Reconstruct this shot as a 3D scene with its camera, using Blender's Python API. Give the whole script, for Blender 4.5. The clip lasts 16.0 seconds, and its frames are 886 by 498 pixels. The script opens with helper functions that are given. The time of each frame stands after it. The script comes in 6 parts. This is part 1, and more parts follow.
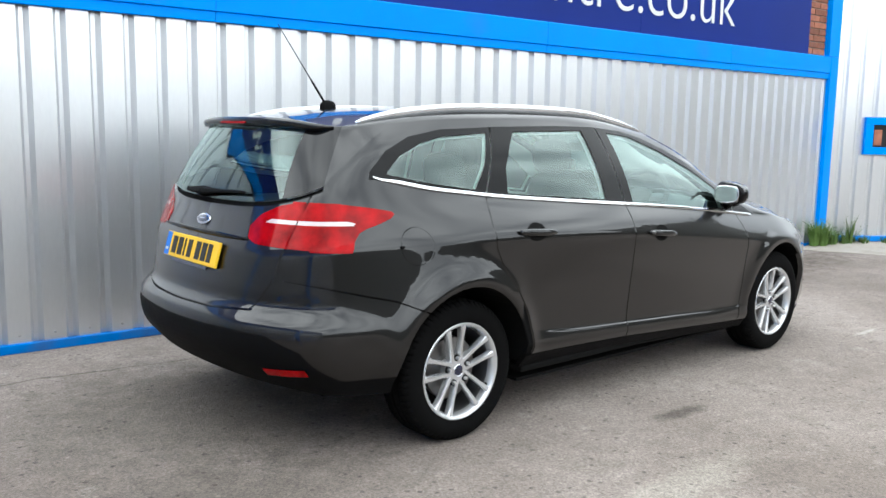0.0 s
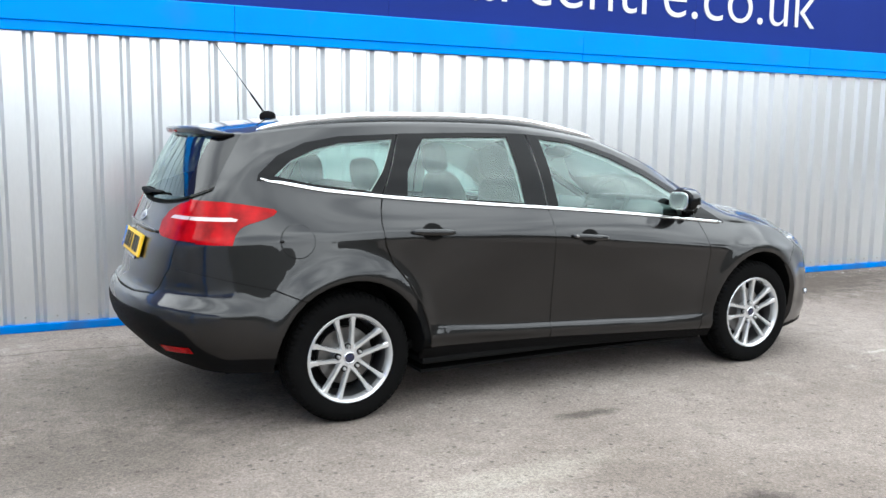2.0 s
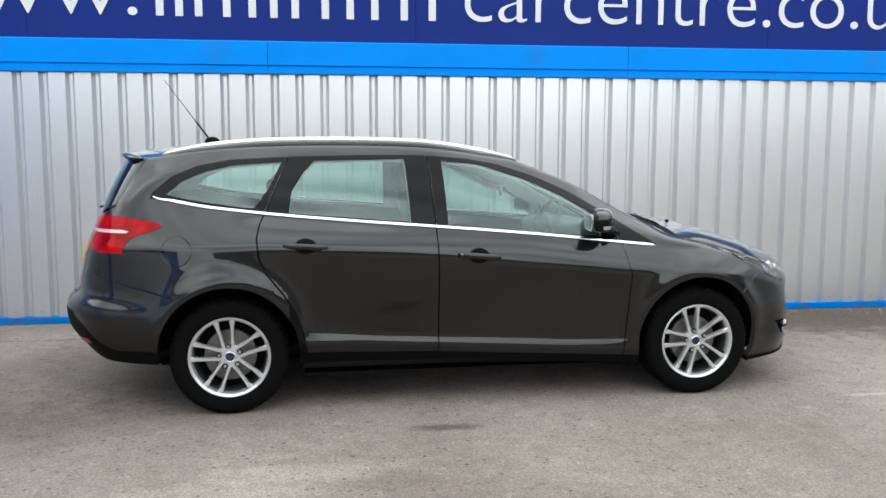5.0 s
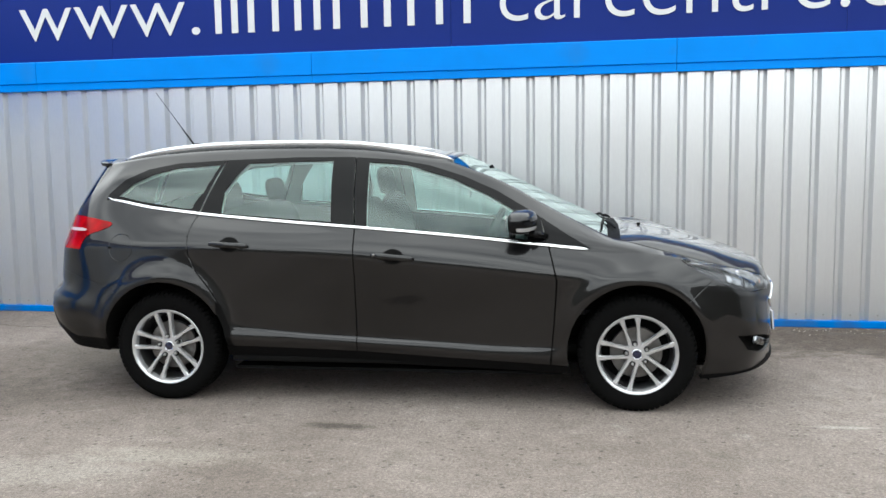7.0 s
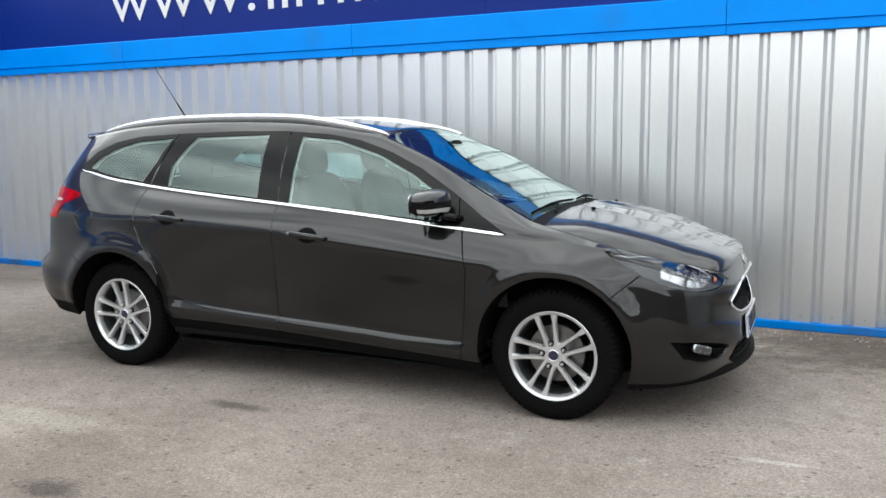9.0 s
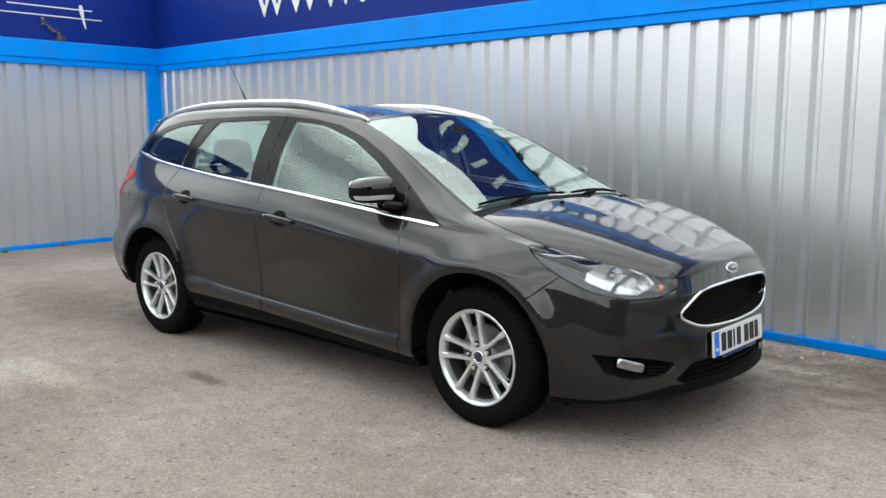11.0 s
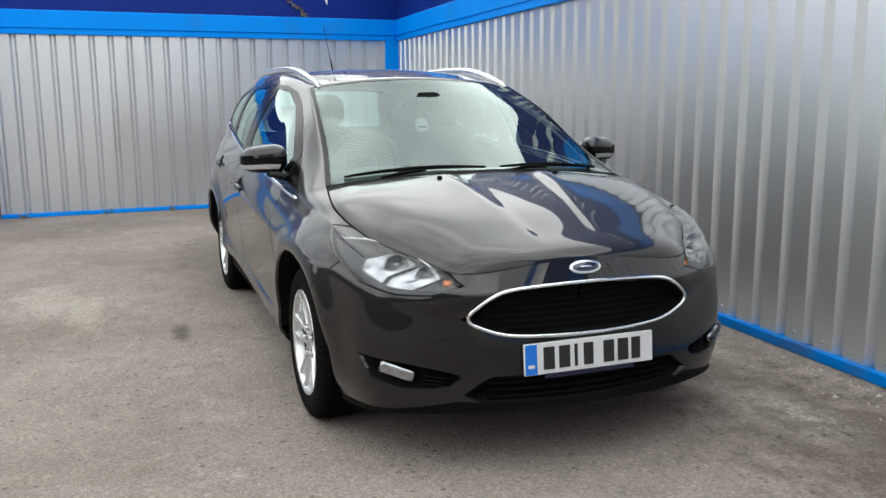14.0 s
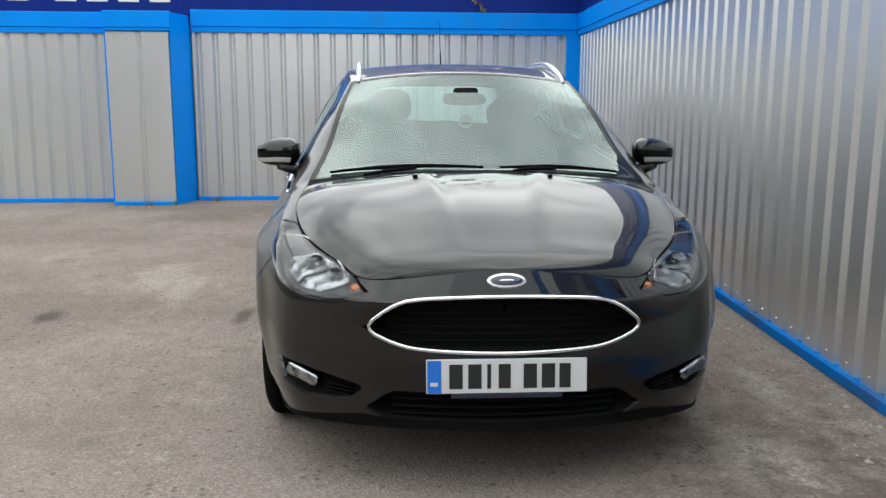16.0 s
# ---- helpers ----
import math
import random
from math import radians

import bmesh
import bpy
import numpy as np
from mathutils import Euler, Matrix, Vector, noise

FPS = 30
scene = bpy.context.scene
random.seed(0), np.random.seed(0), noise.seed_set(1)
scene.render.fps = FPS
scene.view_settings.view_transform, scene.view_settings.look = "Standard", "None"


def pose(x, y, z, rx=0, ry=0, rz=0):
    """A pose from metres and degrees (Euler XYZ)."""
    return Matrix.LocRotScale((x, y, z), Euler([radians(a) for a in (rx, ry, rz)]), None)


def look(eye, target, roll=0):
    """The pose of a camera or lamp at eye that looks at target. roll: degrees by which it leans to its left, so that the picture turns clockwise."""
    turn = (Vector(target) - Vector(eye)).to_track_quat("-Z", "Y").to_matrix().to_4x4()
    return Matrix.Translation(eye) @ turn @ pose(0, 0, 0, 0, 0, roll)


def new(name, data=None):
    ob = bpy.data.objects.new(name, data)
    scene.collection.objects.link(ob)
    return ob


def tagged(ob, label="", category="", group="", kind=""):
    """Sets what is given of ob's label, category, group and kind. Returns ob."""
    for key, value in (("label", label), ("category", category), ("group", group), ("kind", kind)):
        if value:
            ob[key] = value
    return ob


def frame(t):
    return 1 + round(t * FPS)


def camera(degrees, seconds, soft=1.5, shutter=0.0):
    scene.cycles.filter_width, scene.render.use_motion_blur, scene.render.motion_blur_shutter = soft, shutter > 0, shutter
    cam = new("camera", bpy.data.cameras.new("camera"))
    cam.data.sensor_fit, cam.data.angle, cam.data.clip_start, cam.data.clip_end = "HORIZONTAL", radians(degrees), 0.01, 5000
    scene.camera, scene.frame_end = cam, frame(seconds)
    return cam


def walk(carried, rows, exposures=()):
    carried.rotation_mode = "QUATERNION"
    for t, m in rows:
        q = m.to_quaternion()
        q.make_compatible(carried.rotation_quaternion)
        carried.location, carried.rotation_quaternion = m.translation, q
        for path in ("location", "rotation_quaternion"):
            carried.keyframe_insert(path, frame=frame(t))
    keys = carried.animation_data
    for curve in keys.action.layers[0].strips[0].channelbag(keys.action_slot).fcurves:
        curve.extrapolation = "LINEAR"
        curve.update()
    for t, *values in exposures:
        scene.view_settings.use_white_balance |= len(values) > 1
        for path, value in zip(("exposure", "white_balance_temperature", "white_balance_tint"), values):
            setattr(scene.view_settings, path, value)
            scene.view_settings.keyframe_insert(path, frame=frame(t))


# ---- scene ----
cam = camera(54.4, 16.0)
PATH = [
    (0, (-3.779, -3.573, 1.371), (-2.49, -2.069, 1.091), 1.0),
    (0.5, (-3.575, -3.857, 1.368), (-2.355, -2.295, 1.094), 1.1),
    (1, (-3.321, -4.096, 1.349), (-2.185, -2.472, 1.078), 0.9),
    (1.5, (-3.082, -4.297, 1.375), (-2.039, -2.613, 1.097), 0.8),
    (2, (-2.804, -4.582, 1.369), (-1.88, -2.827, 1.108), 0.7),
    (2.5, (-2.538, -4.755, 1.373), (-1.694, -2.959, 1.129), 0.7),
    (3, (-2.23, -4.941, 1.393), (-1.482, -3.101, 1.159), 0.8),
    (3.5, (-1.949, -5.167, 1.394), (-1.298, -3.29, 1.162), 0.6),
    (4, (-1.613, -5.333, 1.371), (-1.065, -3.422, 1.146), 0.4),
    (4.5, (-1.298, -5.447, 1.425), (-0.855, -3.511, 1.191), 0.3),
    (6.8, (0.757, -5.485, 1.369), (0.534, -3.508, 1.166), -0.7),
    (7, (0.939, -5.456, 1.371), (0.66, -3.487, 1.161), -0.8),
    (7.5, (1.346, -5.322, 1.354), (0.946, -3.375, 1.132), -0.7),
    (8, (1.73, -5.127, 1.344), (1.205, -3.212, 1.107), -0.7),
    (8.5, (2.065, -4.921, 1.353), (1.417, -3.046, 1.1), -0.7),
    (9, (2.449, -4.694, 1.349), (1.653, -2.877, 1.089), -0.5),
    (9.5, (2.771, -4.472, 1.346), (1.847, -2.719, 1.074), -0.3),
    (10, (3.133, -4.249, 1.336), (2.071, -2.578, 1.052), -0.2),
    (10.2, (3.264, -4.152, 1.293), (2.146, -2.515, 1.023), 0.1),
    (12.3, (4.19, -2.801, 1.312), (2.602, -1.625, 0.999), -1.1),
    (12.5, (4.275, -2.64, 1.296), (2.65, -1.515, 0.989), -1.0),
    (13, (4.446, -2.268, 1.29), (2.743, -1.268, 0.974), -0.8),
    (13.5, (4.574, -1.909, 1.302), (2.802, -1.046, 0.964), -0.6),
    (14, (4.722, -1.546, 1.293), (2.883, -0.839, 0.949), -0.4),
    (14.5, (4.78, -1.237, 1.291), (2.89, -0.683, 0.945), -0.5),
    (15, (4.803, -0.941, 1.294), (2.873, -0.552, 0.941), -0.2),
    (15.5, (4.82, -0.656, 1.289), (2.867, -0.41, 0.938), -0.1),
    (16, (4.791, -0.373, 1.287), (2.826, -0.25, 0.936), 0.2),
]
walk(cam, [(t, look(eye, target, roll)) for t, eye, target, roll in PATH], [(0, 0.46, 6100, 5), (1, 0.54, 6100, 5), (2, 0.60, 6100, 5), (2.6, 0.46, 6150, 5), (3, 0.18, 6250, 5), (4.5, 0.16, 6250, 5), (9, 0.2, 6350, 5), (12.5, 0.14, 6420, 5), (16, -0.06, 6450, 5)])

# ---- world, sun, exposure ----
SUN_ELEV, SUN_AZ = 50.0, -14.0
world = bpy.data.worlds.new("world")
scene.world = world
world.use_nodes = True


def build_world():
    nt = world.node_tree
    nt.nodes.clear()
    sky = nt.nodes.new("ShaderNodeTexSky")
    sky.sky_type, sky.sun_disc = "NISHITA", False
    sky.sun_elevation, sky.sun_rotation = radians(SUN_ELEV), radians(SUN_AZ)
    sky.air_density, sky.dust_density = 1.0, 1.5
    tc = nt.nodes.new("ShaderNodeTexCoord")
    mp = nt.nodes.new("ShaderNodeMapping")
    mp.inputs["Scale"].default_value = (1.0, 1.0, 2.2)
    nz = nt.nodes.new("ShaderNodeTexNoise")
    nz.inputs["Scale"].default_value, nz.inputs["Detail"].default_value = 2.6, 7.0
    nz.inputs["Roughness"].default_value = 0.55
    ramp = nt.nodes.new("ShaderNodeValToRGB")
    ramp.color_ramp.elements[0].position, ramp.color_ramp.elements[1].position = 0.14, 0.34
    nz2 = nt.nodes.new("ShaderNodeTexNoise")
    nz2.inputs["Scale"].default_value, nz2.inputs["Detail"].default_value = 3.2, 3.0
    cr = nt.nodes.new("ShaderNodeValToRGB")
    cr.color_ramp.elements[0].position, cr.color_ramp.elements[1].position = 0.34, 0.66
    cr.color_ramp.elements[0].color, cr.color_ramp.elements[1].color = (8.0, 8.2, 8.6, 1), (19.5, 19.5, 19.4, 1)
    mix = nt.nodes.new("ShaderNodeMix")
    mix.data_type = "RGBA"
    bg = nt.nodes.new("ShaderNodeBackground")
    bg.inputs["Strength"].default_value = 0.15
    out = nt.nodes.new("ShaderNodeOutputWorld")
    L = nt.links.new
    L(tc.outputs["Generated"], mp.inputs["Vector"])
    L(mp.outputs["Vector"], nz.inputs["Vector"])
    L(mp.outputs["Vector"], nz2.inputs["Vector"])
    L(nz.outputs["Fac"], ramp.inputs["Fac"])
    L(nz2.outputs["Fac"], cr.inputs["Fac"])
    L(ramp.outputs["Color"], mix.inputs["Factor"])
    L(sky.outputs["Color"], mix.inputs["A"])
    L(cr.outputs["Color"], mix.inputs["B"])
    L(mix.outputs["Result"], bg.inputs["Color"])
    L(bg.outputs["Background"], out.inputs["Surface"])


build_world()
sun_data = bpy.data.lights.new("sun", "SUN")
sun_data.energy, sun_data.angle, sun_data.color = 1.1, radians(120), (1.0, 0.98, 0.95)
sun = new("sun", sun_data)
_az, _el = radians(SUN_AZ), radians(SUN_ELEV)
SUN_DIR = Vector((math.sin(_az) * math.cos(_el), math.cos(_az) * math.cos(_el), math.sin(_el)))
sun.matrix_world = Matrix.Translation((0, -8, 12)) @ SUN_DIR.to_track_quat("Z", "Y").to_matrix().to_4x4()


# ---- materials ----
def material(name, color, rough=0.5, metal=0.0, vary=0.0, scale=8.0, fine=0.0, fine_scale=150.0, bump=0.0, bump_scale=80.0,
             coat=0.0, coat_ior=1.5, coat_rough=0.02, spec=0.5, stain=None, stain_scale=2.0, stain_range=(0.5, 0.75), rough_vary=0.0, per_object=0.0, stretch=None):
    """A procedural surface: broad and fine variation of its colour, stains, varied gloss and a fine relief."""
    m = bpy.data.materials.new(name)
    m.use_nodes = True
    nt = m.node_tree
    N, L = nt.nodes.new, nt.links.new
    b = nt.nodes["Principled BSDF"]
    b.inputs["Base Color"].default_value = (*color, 1)
    b.inputs["Roughness"].default_value, b.inputs["Metallic"].default_value = rough, metal
    b.inputs["Coat Weight"].default_value, b.inputs["Coat Roughness"].default_value, b.inputs["Coat IOR"].default_value = coat, coat_rough, coat_ior
    b.inputs["Specular IOR Level"].default_value = spec
    tc = N("ShaderNodeTexCoord")
    vec = tc.outputs["Object"]
    if stretch:
        mp = N("ShaderNodeMapping")
        mp.inputs["Scale"].default_value = stretch
        L(vec, mp.inputs["Vector"])
        vec = mp.outputs["Vector"]
    col = None

    def noise_fac(sc, detail=4.0):
        n = N("ShaderNodeTexNoise")
        n.inputs["Scale"].default_value, n.inputs["Detail"].default_value = sc, detail
        L(vec, n.inputs["Vector"])
        return n.outputs["Fac"]

    def scaled(src, fac, amount):
        mr = N("ShaderNodeMapRange")
        mr.inputs["From Min"].default_value, mr.inputs["From Max"].default_value = 0.25, 0.75
        mr.inputs["To Min"].default_value, mr.inputs["To Max"].default_value = 1 - amount, 1 + amount
        L(fac, mr.inputs["Value"])
        mx = N("ShaderNodeMix")
        mx.data_type, mx.blend_type = "RGBA", "MULTIPLY"
        mx.inputs["Factor"].default_value = 1.0
        if src is None:
            mx.inputs["A"].default_value = (*color, 1)
        else:
            L(src, mx.inputs["A"])
        L(mr.outputs["Result"], mx.inputs["B"])
        return mx.outputs["Result"]

    if vary:
        col = scaled(col, noise_fac(scale), vary)
    if fine:
        col = scaled(col, noise_fac(fine_scale, 3.0), fine)
    if per_object:
        oi = N("ShaderNodeObjectInfo")
        col = scaled(col, oi.outputs["Random"], per_object)
    if stain:
        mr = N("ShaderNodeMapRange")
        mr.inputs["From Min"].default_value, mr.inputs["From Max"].default_value = stain_range
        L(noise_fac(stain_scale, 8.0), mr.inputs["Value"])
        mx = N("ShaderNodeMix")
        mx.data_type = "RGBA"
        L(mr.outputs["Result"], mx.inputs["Factor"])
        if col is None:
            mx.inputs["A"].default_value = (*color, 1)
        else:
            L(col, mx.inputs["A"])
        mx.inputs["B"].default_value = (*stain, 1)
        col = mx.outputs["Result"]
    if col is not None:
        L(col, b.inputs["Base Color"])
    if rough_vary:
        mr = N("ShaderNodeMapRange")
        mr.inputs["To Min"].default_value, mr.inputs["To Max"].default_value = rough - rough_vary, rough + rough_vary
        L(noise_fac(scale * 1.7), mr.inputs["Value"])
        L(mr.outputs["Result"], b.inputs["Roughness"])
    if bump:
        bp = N("ShaderNodeBump")
        bp.inputs["Strength"].default_value, bp.inputs["Distance"].default_value = bump, 0.01
        L(noise_fac(bump_scale, 5.0), bp.inputs["Height"])
        L(bp.outputs["Normal"], b.inputs["Normal"])
    return m


def glass_material(name, tint, gloss_ior=1.5, rough=0.0):
    """Thin sheet glass: clear, tinted, with a mirror gloss that grows at grazing angles."""
    m = bpy.data.materials.new(name)
    m.use_nodes = True
    nt = m.node_tree
    nt.nodes.clear()
    N, L = nt.nodes.new, nt.links.new
    tr, gl, fr, mx, out = N("ShaderNodeBsdfTransparent"), N("ShaderNodeBsdfGlossy"), N("ShaderNodeFresnel"), N("ShaderNodeMixShader"), N("ShaderNodeOutputMaterial")
    tr.inputs["Color"].default_value = (*tint, 1)
    gl.inputs["Roughness"].default_value = rough
    gl.inputs["Color"].default_value = (0.35 + 0.65 * tint[0], 0.35 + 0.65 * tint[1], 0.35 + 0.65 * tint[2], 1)
    fr.inputs["IOR"].default_value = gloss_ior
    # both faces of the sheet mirror: R = 2F / (1 + F)
    up, dn, dv = N("ShaderNodeMath"), N("ShaderNodeMath"), N("ShaderNodeMath")
    up.operation, dn.operation, dv.operation = "MULTIPLY", "ADD", "DIVIDE"
    up.inputs[1].default_value, dn.inputs[1].default_value = 2.0, 1.0
    L(fr.outputs["Fac"], up.inputs[0])
    L(fr.outputs["Fac"], dn.inputs[0])
    L(up.outputs[0], dv.inputs[0])
    L(dn.outputs[0], dv.inputs[1])
    L(dv.outputs[0], mx.inputs["Fac"])
    L(tr.outputs["BSDF"], mx.inputs[1])
    L(gl.outputs["BSDF"], mx.inputs[2])
    L(mx.outputs["Shader"], out.inputs["Surface"])
    return m


def asphalt_material():
    """Worn asphalt: stone grain at three sizes, worn pale patches, oil spots, a dark patch under the tail, dirt with
    shade painted in by the wall, a long crack.
    """
    m = bpy.data.materials.new("worn_asphalt")
    m.use_nodes = True
    nt = m.node_tree
    N, L = nt.nodes.new, nt.links.new
    b = nt.nodes["Principled BSDF"]
    b.inputs["Roughness"].default_value, b.inputs["Specular IOR Level"].default_value = 0.9, 0.25
    tc = N("ShaderNodeTexCoord")
    vec = tc.outputs["Object"]

    def noise_tex(sc, detail, rough=0.55):
        n = N("ShaderNodeTexNoise")
        n.inputs["Scale"].default_value, n.inputs["Detail"].default_value, n.inputs["Roughness"].default_value = sc, detail, rough
        L(vec, n.inputs["Vector"])
        return n.outputs["Fac"]

    def remap(src, a, b_, c, d):
        mr = N("ShaderNodeMapRange")
        for k, v in zip(("From Min", "From Max", "To Min", "To Max"), (a, b_, c, d)):
            mr.inputs[k].default_value = v
        L(src, mr.inputs["Value"])
        return mr.outputs["Result"]

    def op(kind, x, y):
        n = N("ShaderNodeMath")
        n.operation = kind
        for i_, v in enumerate((x, y)):
            if isinstance(v, (int, float)):
                n.inputs[i_].default_value = v
            else:
                L(v, n.inputs[i_])
        return n.outputs[0]

    def blend(fac, a, c):
        mx = N("ShaderNodeMix")
        mx.data_type = "RGBA"
        L(fac, mx.inputs["Factor"])
        if isinstance(a, tuple):
            mx.inputs["A"].default_value = (*a, 1)
        else:
            L(a, mx.inputs["A"])
        mx.inputs["B"].default_value = (*c, 1)
        return mx.outputs["Result"]

    broad = remap(noise_tex(0.55, 6.0), 0.38, 0.66, 0.0, 1.0)
    col = blend(broad, (0.180, 0.151, 0.131), (0.288, 0.248, 0.222))
    col = blend(remap(noise_tex(2.3, 7.0, 0.65), 0.56, 0.74, 0.0, 0.75), col, (0.155, 0.135, 0.112))
    col = blend(remap(noise_tex(3.1, 8.0, 0.7), 0.60, 0.74, 0.0, 0.6), col, (0.40, 0.37, 0.33))
    xyz = N("ShaderNodeSeparateXYZ")
    L(vec, xyz.inputs["Vector"])
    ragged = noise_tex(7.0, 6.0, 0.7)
    # the last patch is dirt with the shade by the wall painted in
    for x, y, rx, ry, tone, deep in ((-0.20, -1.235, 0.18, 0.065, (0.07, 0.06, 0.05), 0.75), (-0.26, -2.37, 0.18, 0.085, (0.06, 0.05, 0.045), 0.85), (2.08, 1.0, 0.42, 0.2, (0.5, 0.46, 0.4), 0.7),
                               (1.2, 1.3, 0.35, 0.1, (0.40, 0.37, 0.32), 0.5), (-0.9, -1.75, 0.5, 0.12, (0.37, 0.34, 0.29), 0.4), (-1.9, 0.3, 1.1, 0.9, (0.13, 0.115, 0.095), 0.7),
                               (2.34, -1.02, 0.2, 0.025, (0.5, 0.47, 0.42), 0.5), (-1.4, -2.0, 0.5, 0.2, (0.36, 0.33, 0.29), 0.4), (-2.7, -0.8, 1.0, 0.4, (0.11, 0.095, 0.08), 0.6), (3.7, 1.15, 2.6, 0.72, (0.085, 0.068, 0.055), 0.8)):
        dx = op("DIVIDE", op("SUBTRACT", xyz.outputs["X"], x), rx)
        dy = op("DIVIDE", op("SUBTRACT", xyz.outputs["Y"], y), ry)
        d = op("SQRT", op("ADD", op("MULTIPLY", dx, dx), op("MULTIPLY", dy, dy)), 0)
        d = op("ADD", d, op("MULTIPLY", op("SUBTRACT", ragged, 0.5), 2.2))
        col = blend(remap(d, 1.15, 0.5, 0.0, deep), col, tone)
    # a long crack that follows the wall
    wob = op("MULTIPLY", op("SUBTRACT", noise_tex(1.5, 7.0, 0.6), 0.5), 0.35)
    line = op("ABSOLUTE", op("ADD", op("SUBTRACT", op("ADD", xyz.outputs["Y"], op("MULTIPLY", xyz.outputs["X"], 0.0435)), 1.07), wob), 0)
    west = remap(xyz.outputs["X"], -1.2, -2.2, 0.0, 1.0)
    col = blend(op("MULTIPLY", remap(line, 0.014, 0.004, 0.0, 0.7), west), col, (0.07, 0.06, 0.05))
    # stones
    vo = N("ShaderNodeTexVoronoi")
    vo.inputs["Scale"].default_value = 130.0
    L(vec, vo.inputs["Vector"])
    bw = N("ShaderNodeRGBToBW")
    L(vo.outputs["Color"], bw.inputs["Color"])
    grain = op("MULTIPLY", remap(bw.outputs["Val"], 0.15, 0.85, 0.80, 1.20), remap(noise_tex(60.0, 5.0, 0.8), 0.3, 0.7, 0.70, 1.30))
    grain = op("MULTIPLY", grain, remap(noise_tex(8.0, 7.0, 0.75), 0.3, 0.7, 0.84, 1.14))
    # loose pale chips and dark pits
    chips = N("ShaderNodeTexVoronoi")
    chips.inputs["Scale"].default_value = 22.0
    L(vec, chips.inputs["Vector"])
    pick = N("ShaderNodeRGBToBW")
    L(chips.outputs["Color"], pick.inputs["Color"])
    spot = remap(chips.outputs["Distance"], 0.30, 0.16, 0.0, 1.0)
    grain = op("ADD", grain, op("MULTIPLY", spot, op("MULTIPLY", remap(pick.outputs["Val"], 0.72, 0.80, 0.0, 1.0), 0.3)))
    grain = op("MULTIPLY", grain, op("SUBTRACT", 1.0, op("MULTIPLY", spot, op("MULTIPLY", remap(pick.outputs["Val"], 0.33, 0.27, 0.0, 1.0), 0.45))))
    mx = N("ShaderNodeMix")
    mx.data_type, mx.blend_type = "RGBA", "MULTIPLY"
    mx.inputs["Factor"].default_value = 1.0
    L(col, mx.inputs["A"])
    L(grain, mx.inputs["B"])
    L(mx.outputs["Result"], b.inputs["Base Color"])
    bp = N("ShaderNodeBump")
    bp.inputs["Strength"].default_value, bp.inputs["Distance"].default_value = 0.55, 0.01
    L(op("ADD", noise_tex(55.0, 6.0, 0.75), op("MULTIPLY", vo.outputs["Distance"], 0.8)), bp.inputs["Height"])
    L(bp.outputs["Normal"], b.inputs["Normal"])
    return m


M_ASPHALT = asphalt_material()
M_CLAD = material("silver_cladding", (0.70, 0.71, 0.725), rough=0.31, metal=0.82, vary=0.025, scale=1.5, fine=0.02, fine_scale=60.0, rough_vary=0.03,
                  stain=(0.52, 0.51, 0.49), stain_scale=1.2, stain_range=(0.62, 0.95), stretch=(1, 1, 0.25))
M_BLUE = material("bright_blue_paint", (0.0, 0.235, 0.80), rough=0.5, spec=0.15, vary=0.06, scale=3.0, stain=(0.02, 0.2, 0.6), stain_scale=2.5, stain_range=(0.6, 0.9))
# the band's blue, darkened for shade at the wall foot, with dirt stains
M_BLUE_DIRT_SHADE = material("dirty_shaded_blue_base_paint", (0.0, 0.17, 0.58), rough=0.6, spec=0.1, vary=0.1, scale=4.0, stain=(0.05, 0.10, 0.22), stain_scale=3.0, stain_range=(0.45, 0.75))
M_NAVY = material("navy_sign_panel", (0.005, 0.021, 0.18), rough=0.4, spec=0.13, vary=0.08, scale=1.0)
M_WHITE = material("white_lettering", (0.66, 0.67, 0.68), rough=0.5, vary=0.05, scale=5.0)
M_BRICK = material("red_brick", (0.26, 0.10, 0.06), rough=0.9, vary=0.3, scale=12.0, bump=0.4, per_object=0.3)
M_MORTAR = material("mortar", (0.3, 0.27, 0.24), rough=0.95, vary=0.2, bump=0.3)
M_CONCRETE = material("pale_concrete", (0.36, 0.33, 0.29), rough=0.9, vary=0.15, scale=3, fine=0.15, bump=0.3, stain=(0.2, 0.18, 0.15), stain_scale=3)
M_DARK = material("dark_void", (0.012, 0.012, 0.012), rough=0.8)
M_SCREW = material("steel_screw", (0.5, 0.5, 0.5), rough=0.35, metal=0.9)
M_LEAF = material("weed_leaf", (0.09, 0.16, 0.03), rough=0.7, vary=0.3, scale=30, per_object=0.2)
M_STEM = material("dry_stem", (0.2, 0.16, 0.08), rough=0.8, vary=0.2)


# ---- mesh helpers ----
def obj_from(name, bm, mat, parent=None, label="", smooth=False):
    me = bpy.data.meshes.new(name)
    bm.normal_update()
    bm.to_mesh(me)
    bm.free()
    mats = mat if isinstance(mat, (list, tuple)) else [mat]
    for mm in mats:
        me.materials.append(mm)
    if smooth:
        for p in me.polygons:
            p.use_smooth = True
    ob = new(name, me)
    if parent is not None:
        ob.parent = parent
    if label:
        ob["label"] = label
    return ob


def part(name, bm, mat, parent, label="", smooth=False):
    return obj_from(name, bm, mat, parent, label, smooth)


